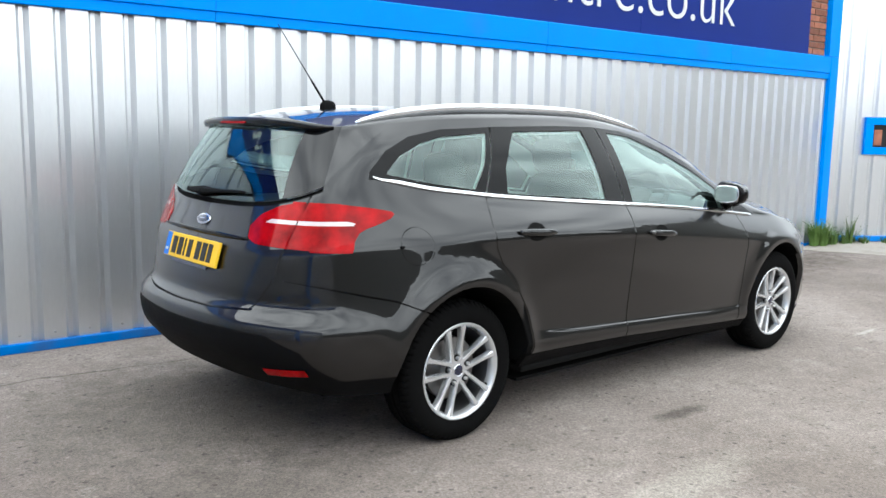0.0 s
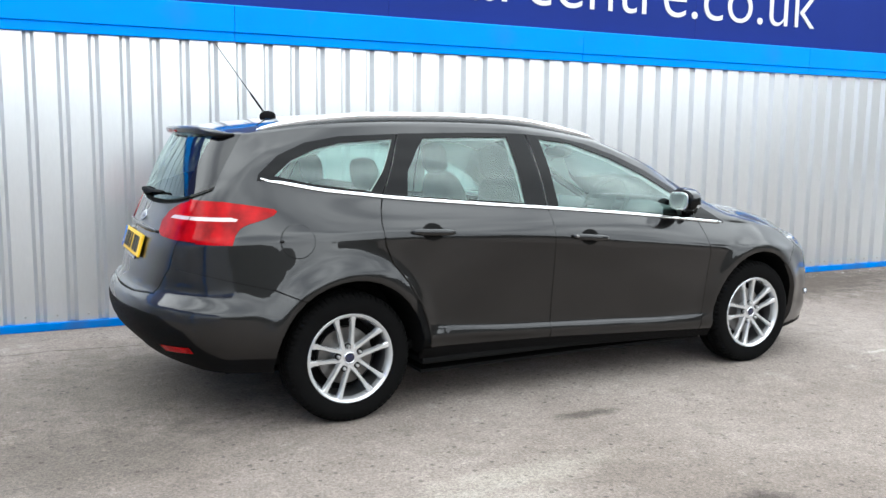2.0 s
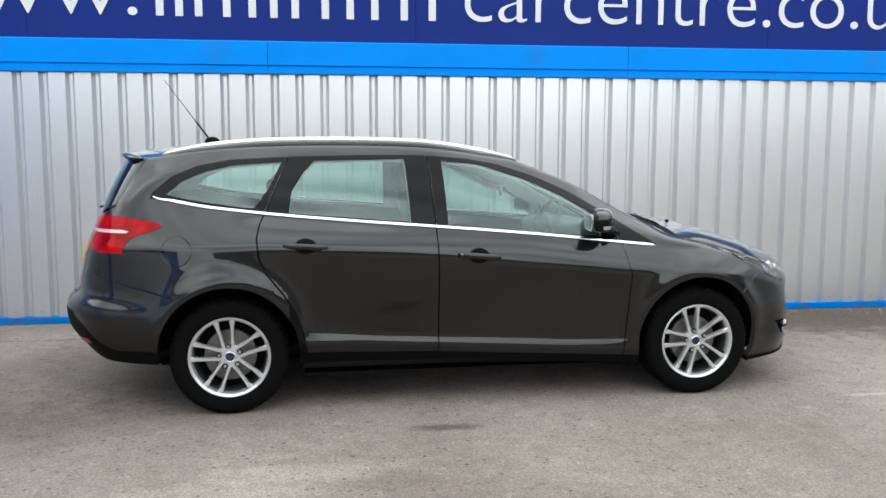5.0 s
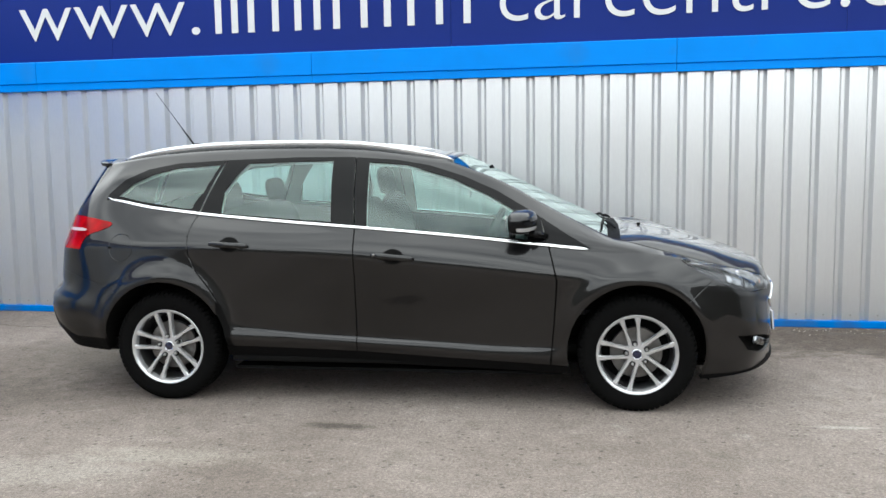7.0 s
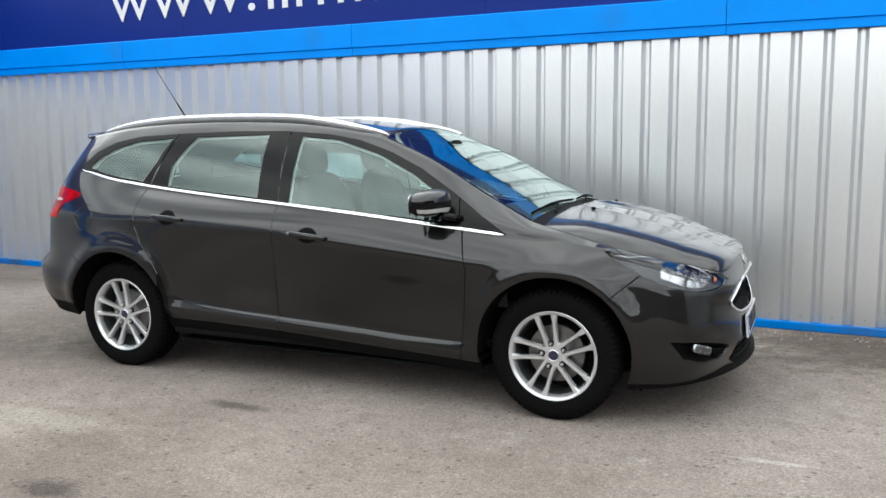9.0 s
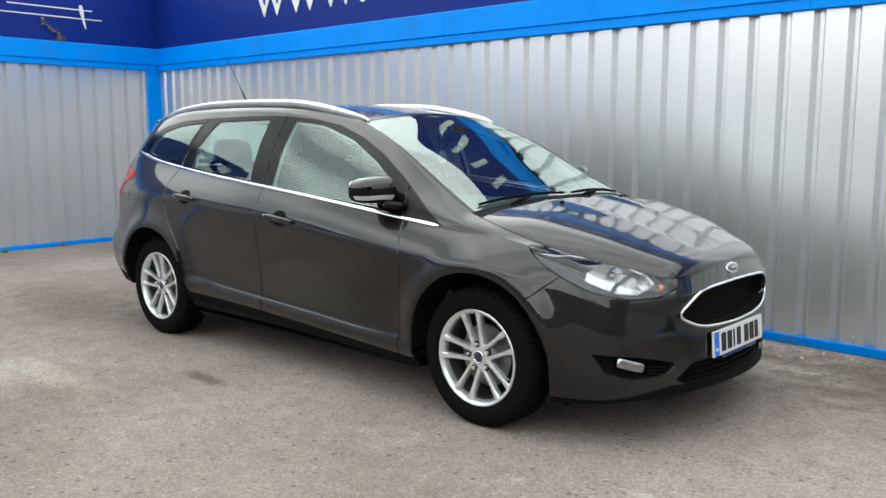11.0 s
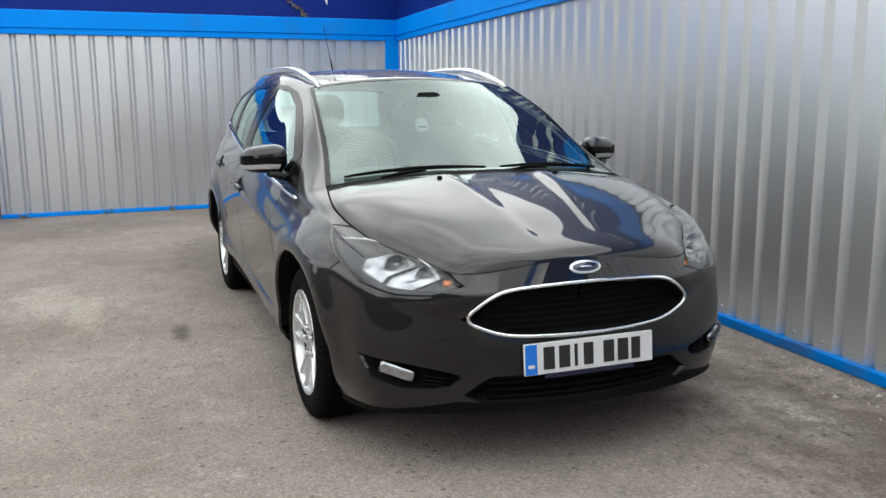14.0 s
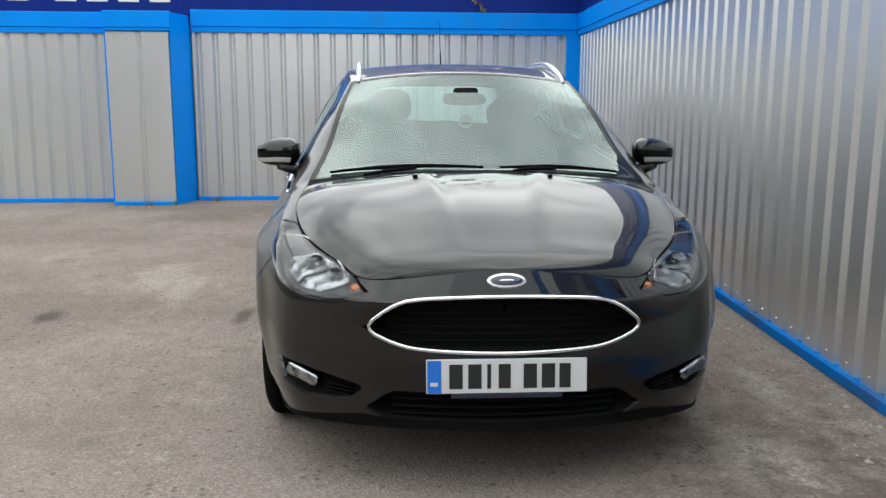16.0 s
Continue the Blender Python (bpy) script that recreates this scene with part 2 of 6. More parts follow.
def add_box(bm, x0, x1, y0, y1, z0, z1, bevel=0.0, mat=0):
    r = bmesh.ops.create_cube(bm, size=1.0)
    vs = r["verts"]
    for v in vs:
        v.co = Vector((x0 + (v.co.x + 0.5) * (x1 - x0), y0 + (v.co.y + 0.5) * (y1 - y0), z0 + (v.co.z + 0.5) * (z1 - z0)))
    fs = list({f for v in vs for f in v.link_faces})
    for f in fs:
        f.material_index = mat
    if bevel > 0:
        es = list({e for v in vs for e in v.link_edges})
        bmesh.ops.bevel(bm, geom=es, offset=bevel, segments=2, profile=0.5, affect="EDGES")
    return bm


def box(x0, x1, y0, y1, z0, z1, bevel=0.0):
    return add_box(bmesh.new(), x0, x1, y0, y1, z0, z1, bevel)


def empty(name, m=None):
    e = new(name)
    if m is not None:
        e.matrix_world = m
    return e


# ---- the yard ----
# The long wall runs along u from the inner corner; its frame is turned a little against the parked car.
WALL_TURN = math.degrees(math.atan(-0.0435))
CORNER = Vector((-6.08, 2.001, 0))
WALL = Matrix.Translation(CORNER) @ pose(0, 0, 0, 0, 0, WALL_TURN)
WALL_LEN = 12.62


def build_ground():
    bm = bmesh.new()
    far = [-400, -120, -40] + [-20 + i * 0.8 for i in range(51)] + [40, 120, 400]
    grid = [[bm.verts.new((x, y, 0.0)) for x in far] for y in far]
    for j in range(len(far) - 1):
        for i in range(len(far) - 1):
            bm.faces.new((grid[j][i], grid[j][i + 1], grid[j + 1][i + 1], grid[j + 1][i]))
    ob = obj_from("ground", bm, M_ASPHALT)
    tagged(ob, "worn grey asphalt yard with pale scuffs, dark stains and painted-on wall shade", "ground", kind="structure")


build_ground()

RIB = 0.2


def clad_profile(length, first, depth=0.042, single=False):
    """Plan outline of trapezoidal sheet: wide proud flats, narrow grooves with a small central swage."""
    pts = []
    k = 0
    pts.append((0.0, 0.0))
    while True:
        c = first + k * RIB
        k += 1
        if c > length - 0.04:
            break
        if c < 0.04:
            continue
        if single and k > 1:
            break
        for dx, dy in ((-0.036, 0.0), (-0.012, depth), (0.012, depth), (0.036, 0.0)):
            pts.append((c + dx, dy))
    pts.append((length, 0.0))
    return pts


def clad_sheet(length, z0, z1, first, single=False):
    """A profiled metal sheet, 4 mm folded edge behind, in its own frame: x along, -y to the yard."""
    bm = bmesh.new()
    pts = clad_profile(length, first, single=single)
    lo = [bm.verts.new((x, y, z0)) for x, y in pts]
    hi = [bm.verts.new((x, y, z1)) for x, y in pts]
    for i in range(len(pts) - 1):
        bm.faces.new((lo[i], lo[i + 1], hi[i + 1], hi[i]))
    back = [bm.verts.new((x, 0.052, z)) for x, z in ((0, z0), (length, z0), (length, z1), (0, z1))]
    bm.faces.new(back)
    bm.faces.new([*hi, back[2], back[3]])
    bm.faces.new([*reversed(lo), back[0], back[1]])
    return bm


def clad_run(wall, m, length, z0, z1, first):
    """The sheets of a clad wall, each five ribs wide, butted in the middle of a flat."""
    u, k = 0.0, 0
    seam = first - RIB / 2
    while u < length - 0.05:
        end = min(seam + 1.0 * (k + 1), length)
        if length - end < 0.25:
            end = length
        lap = 0.0008 * (k % 2)
        wall_part("cladding_sheet", clad_sheet(end - u, z0, z1, (first - u) % RIB), M_CLAD, wall, m @ pose(u, -lap, 0))
        u, k = end, k + 1


def wall_part(name, bm, mat, parent, m, label=""):
    ob = part(name, bm, mat, parent, label)
    ob.matrix_world = m
    return ob


def flashing(length, z0, z1, lip=0.06):
    """A blue band: a flat fascia over a lower fold set a little back, with a drip edge between."""
    bm = bmesh.new()
    prof = [(-0.004, z0), (-0.03, z0), (-0.034, z0 + 0.004), (-0.034, z0 + lip), (-0.03, z0 + lip + 0.003), (-0.03, z0 + lip + 0.006), (-0.044, z0 + lip + 0.01), (-0.044, z1 - 0.008), (-0.038, z1), (0.06, z1)]
    a = [bm.verts.new((0, y, z)) for y, z in prof]
    b = [bm.verts.new((length, y, z)) for y, z in prof]
    for i in range(len(prof) - 1):
        bm.faces.new((a[i], b[i], b[i + 1], a[i + 1]))
    bm.faces.new(list(reversed(a)))
    bm.faces.new(b)
    return bm


BAND0, BAND1 = 2.02, 2.28


def build_long_wall():
    wall = empty("wall_north", WALL)
    tagged(wall, "tall wall of silver profiled metal cladding under a blue band", "wall", kind="structure")
    clad_run(wall, WALL, WALL_LEN, 0.05, BAND0 + 0.02, 0.15)
    joints = [0.0, 2.3, 4.9, 7.9, 10.6, WALL_LEN]
    for a, b in zip(joints, joints[1:]):
        wall_part("band", flashing(b - a - 0.004, BAND0, BAND1), M_BLUE, wall, WALL @ pose(a + 0.002, 0, 0))
    wall_part("base_channel", box(0, WALL_LEN, -0.03, 0.03, 0.0, 0.055, 0.006), M_BLUE_DIRT_SHADE, wall, WALL)
    wall_part("backing", box(-0.3, WALL_LEN + 0.1, 0.064, 0.3, 0, 3.1), M_MORTAR, wall, WALL)
    # fixing screws along the foot, one in each second groove
    n = int((WALL_LEN - 0.2) / RIB)
    for i in range(0, n):
        bm = bmesh.new()
        bmesh.ops.create_cone(bm, cap_ends=True, segments=6, radius1=0.008, radius2=0.006, depth=0.008)
        wall_part("screw", bm, M_SCREW, wall, WALL @ pose(0.15 + i * RIB + 0.1, -0.004, 0.1, 90))
    return wall


wall_north = build_long_wall()


def build_sign():
    sign = empty("sign_board", WALL)
    tagged(sign, "dark blue sign board with large pale web address lettering", "sign", kind="structure")
    edges = [0.0, 3.05, 6.1, 9.15, 12.15]
    for a, b in zip(edges, edges[1:]):
        wall_part("panel", box(a + 0.001, b - 0.001, -0.012, 0.055, BAND1 - 0.01, 3.12, 0.002), M_NAVY, sign, WALL)
    return sign


sign = build_sign()

# ---- car materials ----
M_PAINT = material("dark_grey_metallic_paint", (0.0160, 0.0160, 0.0166), rough=0.36, metal=1.0, spec=0.0, coat=1.0, coat_ior=1.5, coat_rough=0.018, fine=0.10, fine_scale=900.0, vary=0.03, scale=2.0)
M_TRIM = material("black_trim", (0.004, 0.004, 0.0044), rough=0.18, spec=0.16, vary=0.1, scale=20.0)
M_PLASTIC = material("black_textured_plastic", (0.0035, 0.0035, 0.0038), rough=0.6, spec=0.07, bump=0.15, bump_scale=500.0, vary=0.1, scale=10.0)
M_CHROME = material("polished_chrome", (0.86, 0.87, 0.88), rough=0.08, metal=1.0, fine=0.03, fine_scale=60.0)
M_SATIN = material("satin_aluminium", (0.72, 0.73, 0.74), rough=0.25, metal=0.9, vary=0.04)
M_SHELL = material("dark_underbody", (0.004, 0.004, 0.004), rough=0.8, spec=0.1)
M_LINER = material("pale_headlining", (0.72, 0.73, 0.70), rough=0.9, vary=0.05, bump=0.1, bump_scale=300)
M_CABIN = material("charcoal_cabin_fabric", (0.06, 0.06, 0.062), rough=0.85, vary=0.15, scale=30, bump=0.2, bump_scale=400)
M_DASH = material("grey_soft_dash", (0.075, 0.078, 0.08), rough=0.6, vary=0.1, bump=0.15, bump_scale=300)
M_GLASS = glass_material("green_tinted_glass", (0.75, 0.985, 0.925), 1.57)
M_GLASS_FRONT = glass_material("windscreen_glass", (0.80, 0.985, 0.94), 1.5)
M_GLASS_REAR = glass_material("rear_glass", (0.60, 0.80, 0.76), 1.54)
M_LENS = glass_material("clear_lamp_lens", (0.95, 0.96, 0.97), 1.28)
M_RED = material("red_lamp_plastic", (0.29, 0.001, 0.0025), rough=0.12, spec=0.06, coat=0.4, coat_ior=1.33, vary=0.5, scale=16.0, bump=0.05, bump_scale=60)
M_GLOSSBLACK = material("gloss_black_cover", (0.004, 0.004, 0.0045), rough=0.06, spec=0.2, vary=0.1, scale=10)
M_BLACKGLASS = material("black_printed_glass", (0.006, 0.006, 0.007), rough=0.05, spec=0.4, vary=0.1, scale=6)
M_LAMPIN = material("ribbed_lamp_chrome", (0.42, 0.43, 0.45), rough=0.16, metal=1.0, bump=0.9, bump_scale=28.0, vary=0.3, scale=30)
M_BEZEL = material("dark_chrome_bezel", (0.05, 0.051, 0.055), rough=0.3, metal=0.6, vary=0.2, scale=14)
M_STRIPW = material("frosted_white_lamp_strip", (0.55, 0.46, 0.46), rough=0.15, coat=1.0, vary=0.08, scale=30)
M_RUBBER = material("tyre_rubber", (0.004, 0.004, 0.004), rough=0.85, spec=0.06, vary=0.15, scale=15, bump=0.1, bump_scale=200)
M_ALLOY = material("silver_alloy", (0.64, 0.65, 0.66), rough=0.26, metal=0.7, vary=0.04, scale=12)
M_ALLOY_IN = material("grey_alloy_barrel", (0.06, 0.06, 0.062), rough=0.5, metal=0.6, vary=0.2)
M_DISC = material("brake_disc", (0.16, 0.155, 0.15), rough=0.4, metal=0.9, vary=0.2, scale=30)
M_CLEAR = material("clear_lamp_plastic", (0.45, 0.45, 0.45), rough=0.15, coat=1.0, vary=0.15, scale=40)
M_BADGE = material("deep_blue_enamel", (0.004, 0.008, 0.035), rough=0.2, coat=1.0)
M_PLATE_Y = material("yellow_reflective_plate", (0.85, 0.52, 0.02), rough=0.4, vary=0.04)
M_PLATE_W = material("white_reflective_plate", (0.62, 0.62, 0.63), rough=0.4, vary=0.03)
M_PLATE_B = material("plate_blue_band", (0.01, 0.16, 0.62), rough=0.4)
M_BLACKBAR = material("plate_black_mark", (0.012, 0.012, 0.012), rough=0.5)
M_AMBER = material("amber_bulb", (0.8, 0.25, 0.08), rough=0.2, coat=1.0)
M_REFLECT = material("lamp_reflector", (0.60, 0.61, 0.63), rough=0.12, metal=1.0, bump=0.5, bump_scale=40.0, vary=0.25, scale=45)
M_MIRROR = material("mirror_glass", (0.9, 0.9, 0.9), rough=0.01, metal=1.0)

# ---- car body: lengthwise lines from the tail's middle round the right side to the nose's middle; each station (x, half width, z) ----
SILL = [(-2.17, 0, .335), (-2.13, .42, .33), (-2.05, .62, .315), (-1.94, .75, .295), (-1.72, .81, .28), (-1.45, .83, .28), (-1.1, .83, .27), (-.6, .83, .255), (-.2, .83, .24),
        (.28, .83, .225), (.62, .83, .215), (.95, .83, .20), (1.18, .825, .19), (1.45, .81, .18), (1.70, .77, .175), (1.93, .69, .20), (2.10, .40, .215), (2.165, 0, .22)]
LOWER = [(-2.27, 0, .45), (-2.23, .42, .45), (-2.14, .635, .44), (-2.02, .775, .43), (-1.75, .86, .41), (-1.45, .885, .39), (-1.1, .895, .375), (-.6, .882, .355), (-.2, .880, .335),
         (.28, .880, .31), (.62, .880, .29), (.95, .882, .275), (1.18, .88, .275), (1.45, .86, .28), (1.70, .815, .28), (1.95, .71, .305), (2.10, .42, .335), (2.15, 0, .335)]
SWAGE = [(-2.278, 0, .575), (-2.238, .42, .575), (-2.15, .642, .57), (-2.025, .783, .56), (-1.75, .868, .53), (-1.45, .89, .47), (-1.1, .888, .435), (-.6, .879, .40), (-.2, .877, .378),
         (.28, .877, .353), (.62, .877, .333), (.95, .88, .33), (1.18, .885, .36), (1.45, .868, .37), (1.70, .82, .38), (1.945, .715, .39), (2.095, .43, .395), (2.145, 0, .395)]
MIDDLE = [(-2.218, 0, .665), (-2.178, .42, .665), (-2.096, .628, .665), (-1.978, .76, .665), (-1.745, .85, .645), (-1.45, .90, .63), (-1.1, .886, .55), (-.6, .872, .468), (-.2, .869, .443),
          (.28, .869, .418), (.62, .870, .402), (.95, .876, .42), (1.18, .89, .54), (1.45, .875, .55), (1.70, .83, .50), (1.94, .72, .47), (2.09, .44, .455), (2.14, 0, .455)]
CREASE = [(-2.165, 0, .84), (-2.132, .42, .85), (-2.07, .62, .86), (-1.96, .75, .88), (-1.725, .822, .90), (-1.45, .868, .905), (-1.1, .888, .905), (-.6, .905, .883), (-.2, .910, .855),
          (.28, .911, .805), (.62, .909, .775), (.95, .902, .745), (1.18, .89, .735), (1.45, .868, .72), (1.70, .818, .67), (1.93, .705, .60), (2.075, .46, .55), (2.125, 0, .56)]
BELT = [(-2.08, 0, 1.02), (-2.05, .42, 1.035), (-1.975, .615, 1.085), (-1.87, .67, 1.14), (-1.72, .695, 1.175), (-1.45, .74, 1.115), (-1.13, .77, 1.072), (-.6, .81, 1.025), (-.2, .832, .995),
        (.28, .84, .955), (.62, .832, .922), (.95, .815, .887), (1.18, .80, .866), (1.45, .785, .84), (1.70, .755, .785), (1.935, .652, .69), (2.088, .45, .635), (2.125, 0, .65)]
EDGE = [(-1.93, 0, 1.39), (-1.88, .36, 1.385), (-1.80, .52, 1.365), (-1.72, .56, 1.37), (-1.62, .575, 1.385), (-1.42, .59, 1.41), (-1.1, .60, 1.43), (-.6, .605, 1.435), (-.2, .60, 1.42),
        (.28, .565, 1.356), (.60, .61, 1.23), (.92, .655, 1.055), (1.17, .708, .934), (1.45, .738, .860), (1.72, .676, .784), (1.92, .55, .731), (2.04, .455, .698), (2.09, 0, .738)]
SPINE = [(-1.91, 0, 1.395), (-1.86, 0, 1.405), (-1.80, 0, 1.415), (-1.72, 0, 1.425), (-1.6, 0, 1.44), (-1.42, 0, 1.455), (-1.1, 0, 1.47), (-.6, 0, 1.475), (-.2, 0, 1.459),
         (.30, 0, 1.404), (.64, 0, 1.234), (.93, 0, 1.099), (1.19, 0, .979), (1.45, 0, .943), (1.70, 0, .885), (1.92, 0, .812), (2.045, 0, .768), (2.09, 0, .738)]
ARCHES = [(-1.324, 0.325, 0.372), (1.324, 0.325, 0.372)]


def spline(pts, counts):
    """Centripetal Catmull-Rom through 3D points with so many steps in each span."""
    p = [Vector(q) for q in pts]
    # mirrored neighbours past the ends keep the curve square to the middle plane
    def mirrored(a, b):
        return Vector((b.x, -b.y, b.z)) if abs(a.y) < 1e-6 and abs(b.y) > 1e-6 else a * 2 - b
    p = [mirrored(p[0], p[1])] + p + [mirrored(p[-1], p[-2])]
    out = []
    for i in range(1, len(p) - 2):
        p0, p1, p2, p3 = p[i - 1:i + 3]
        t0 = 0.0
        t1 = t0 + max((p1 - p0).length, 1e-4) ** 0.5
        t2 = t1 + max((p2 - p1).length, 1e-4) ** 0.5
        t3 = t2 + max((p3 - p2).length, 1e-4) ** 0.5
        n = counts[i - 1]
        for k in range(n + (i == len(p) - 3)):
            t = t1 + (t2 - t1) * k / n
            a1 = p0 * ((t1 - t) / (t1 - t0)) + p1 * ((t - t0) / (t1 - t0))
            a2 = p1 * ((t2 - t) / (t2 - t1)) + p2 * ((t - t1) / (t2 - t1))
            a3 = p2 * ((t3 - t) / (t3 - t2)) + p3 * ((t - t2) / (t3 - t2))
            b1 = a1 * ((t2 - t) / (t2 - t0)) + a2 * ((t - t0) / (t2 - t0))
            b2 = a2 * ((t3 - t) / (t3 - t1)) + a3 * ((t - t1) / (t3 - t1))
            out.append(b1 * ((t2 - t) / (t2 - t1)) + b2 * ((t - t1) / (t2 - t1)))
    return out


COUNTS = [14, 9, 8, 9, 11, 14, 20, 16, 20, 14, 14, 10, 12, 11, 12, 14, 18]
STATION = [sum(COUNTS[:j]) for j in range(len(COUNTS) + 1)]
TOP_S = [0.0, 0.010, 0.035] + [0.035 + 0.965 * k / 32 for k in range(1, 33)]
V_CREASE, V_BELT, V_EDGE = 28, 37, 37 + 16


def smoothstep(a, b, x):
    t = min(max((x - a) / (b - a), 0.0), 1.0)
    return t * t * (3 - 2 * t)


def body_grid():
    """The right half's surface as rows (sill to spine) of columns (tail to nose); y is the half width, positive."""
    lines = [spline(l, COUNTS) for l in (SILL, LOWER, SWAGE, MIDDLE, CREASE, BELT)]
    # roof, windscreen and bonnet are separate sweeps
    for l in (EDGE, SPINE):
        lines.append(spline(l[:10], COUNTS[:9])[:-1] + spline(l[9:13], COUNTS[9:12])[:-1] + spline(l[12:], COUNTS[12:]))
    ncol = len(lines[0])
    rows = [[] for _ in range(V_EDGE + len(TOP_S))]
    for c in range(ncol):
        pts = [l[c] for l in lines]
        col = []
        low = [pts[0] * 2 - pts[1]] + pts[:5] + [pts[4] * 2 - pts[3]]
        for i, n in zip(range(4), (6, 3, 8, 11)):
            p0, p1, p2, p3 = low[i:i + 4]
            for k in range(n):
                t = k / n
                col.append(0.5 * ((2 * p1) + (p2 - p0) * t + (2 * p0 - 5 * p1 + 4 * p2 - p3) * t * t + (3 * p1 - p0 - 3 * p2 + p3) * t ** 3))
        for k in range(9):
            q = pts[4].lerp(pts[5], k / 9)
            q.y += 0.010 * math.sin(math.pi * k / 9) * (1 if c > STATION[3] else 0.5)
            col.append(q)
        side = smoothstep(STATION[3], STATION[4], c) * (1 - smoothstep(STATION[12], STATION[13], c))
        back = 1 - smoothstep(STATION[1], STATION[3], c)
        for k in range(16):
            s = k / 16
            q = pts[5].lerp(pts[6], s)
            bulge = math.sin(math.pi * s)
            q.y += 0.028 * bulge * side
            q.x -= 0.02 * bulge * back
            col.append(q)
        e, m = pts[6], pts[7]
        for s in TOP_S:
            a = 1 - s
            flat = smoothstep(STATION[12] - 3, STATION[13], c)
            drop = a ** 2.1 * (1 - flat) + (0.22 * a ** 2 + 0.78 * a ** 8) * flat
            q = Vector((m.x + (e.x - m.x) * a ** 2, e.y * a, m.z + (e.z - m.z) * drop))
            # bonnet: two soft ridges either side of a raised middle
            on = smoothstep(STATION[12] + 1, STATION[12] + 7, c) * (1 - smoothstep(STATION[15], STATION[16], c))
            # each a crisp fold at the scuttle that fades towards the nose
            away = q.y - 0.235 + 0.12 * (q.x - 1.2)
            fade = 1 - smoothstep(1.2, 1.8, q.x)
            ridge = math.exp(-away / 0.11) if away > 0 else math.exp(-(away / 0.022) ** 2)
            q.z += 0.027 * on * (0.15 + 0.85 * fade) * ridge
            col.append(q)
        for r, q in enumerate(col):
            rows[r].append(q)
    return rows


def smooth_grid(rows, times):
    nr, nc = len(rows), len(rows[0])
    for _ in range(times):
        fresh = [[v.copy() for v in row] for row in rows]
        for r in range(1, nr):
            for c in range(nc):
                keep = r in (V_EDGE, V_EDGE + 1, V_EDGE + 2)
                up = rows[r + 1][c] if r + 1 < nr else Vector((rows[r - 1][c].x, -rows[r - 1][c].y, rows[r - 1][c].z))
                dn = rows[r - 1][c]
                lf = rows[r][c - 1] if c else Vector((rows[r][1].x, -rows[r][1].y, rows[r][1].z))
                rt = rows[r][c + 1] if c + 1 < nc else Vector((rows[r][c - 1].x, -rows[r][c - 1].y, rows[r][c - 1].z))
                if r == V_CREASE:
                    fresh[r][c] = rows[r][c] * 0.8 + (up + dn) * 0.04 + (lf + rt) * 0.06
                elif keep:
                    fresh[r][c] = rows[r][c] * 0.6 + (lf + rt) * 0.2
                else:
                    fresh[r][c] = rows[r][c] * 0.5 + (up + dn + lf + rt) * 0.125
        rows = fresh
    return rows


def flare(rows):
    """Swell the flanks round the wheel openings."""
    for r in range(V_BELT):
        for q in rows[r]:
            for ax, az, rad in ARCHES:
                d = math.hypot(q.x - ax, q.z - az - 0.02)
                if q.y > 0.6:
                    q.y += 0.023 * math.exp(-((d - rad) / 0.065) ** 2) * smoothstep(0.2, 0.5, q.z)
    return rows


def shelf(rows):
    """Draw the tail in above the bumper, so that the bumper's top stands out as a ledge."""
    for row in rows[:V_BELT]:
        for q in row:
            w = 1 - smoothstep(-2.08, -1.88, q.x)
            if w > 0:
                out = Vector((q.x + 1.35, q.y * 0.9, 0)).normalized()
                q -= out * (0.010 * w * math.exp(-((q.z - 0.655) / 0.035) ** 2))
                if q.y < 0:
                    q.y = 0.0
    return rows


LABELS = ["side", "green", "roof", "windscreen", "seal", "cowl", "bonnet", "gap", "rear_glass", "deflector", "window_trim", "quarter_glass", "rear_door_glass", "front_door_glass",
          "front_door", "rear_door", "sill", "front_wing", "rear_wing", "front_bumper", "rear_bumper", "bumper_black", "tailgate", "tail_lamp", "lamp_strip", "headlamp", "grille", "intake",
          "fog_recess", "fuel_flap", "lamp_chrome", "hole", "nose_panel", "chin", "reflector", "plate_recess"]
LAB = {n: i for i, n in enumerate(LABELS)}

def calm_tail(rows, times):
    """Even out the rear corners over the lamps, keeping the roof edge."""
    for _ in range(times):
        fresh = [[v.copy() for v in row] for row in rows]
        for r in range(V_CREASE + 1, V_EDGE):
            for c in range(1, STATION[6]):
                w = 0.5 * (1 - smoothstep(STATION[5], STATION[6], c))
                mean = (rows[r + 1][c] + rows[r - 1][c] + rows[r][c - 1] + rows[r][c + 1]) / 4
                fresh[r][c] = rows[r][c].lerp(mean, w)
        rows = fresh
    return rows


grid = shelf(flare(calm_tail(smooth_grid(body_grid(), 2), 26)))
NR, NC = len(grid), len(grid[0])


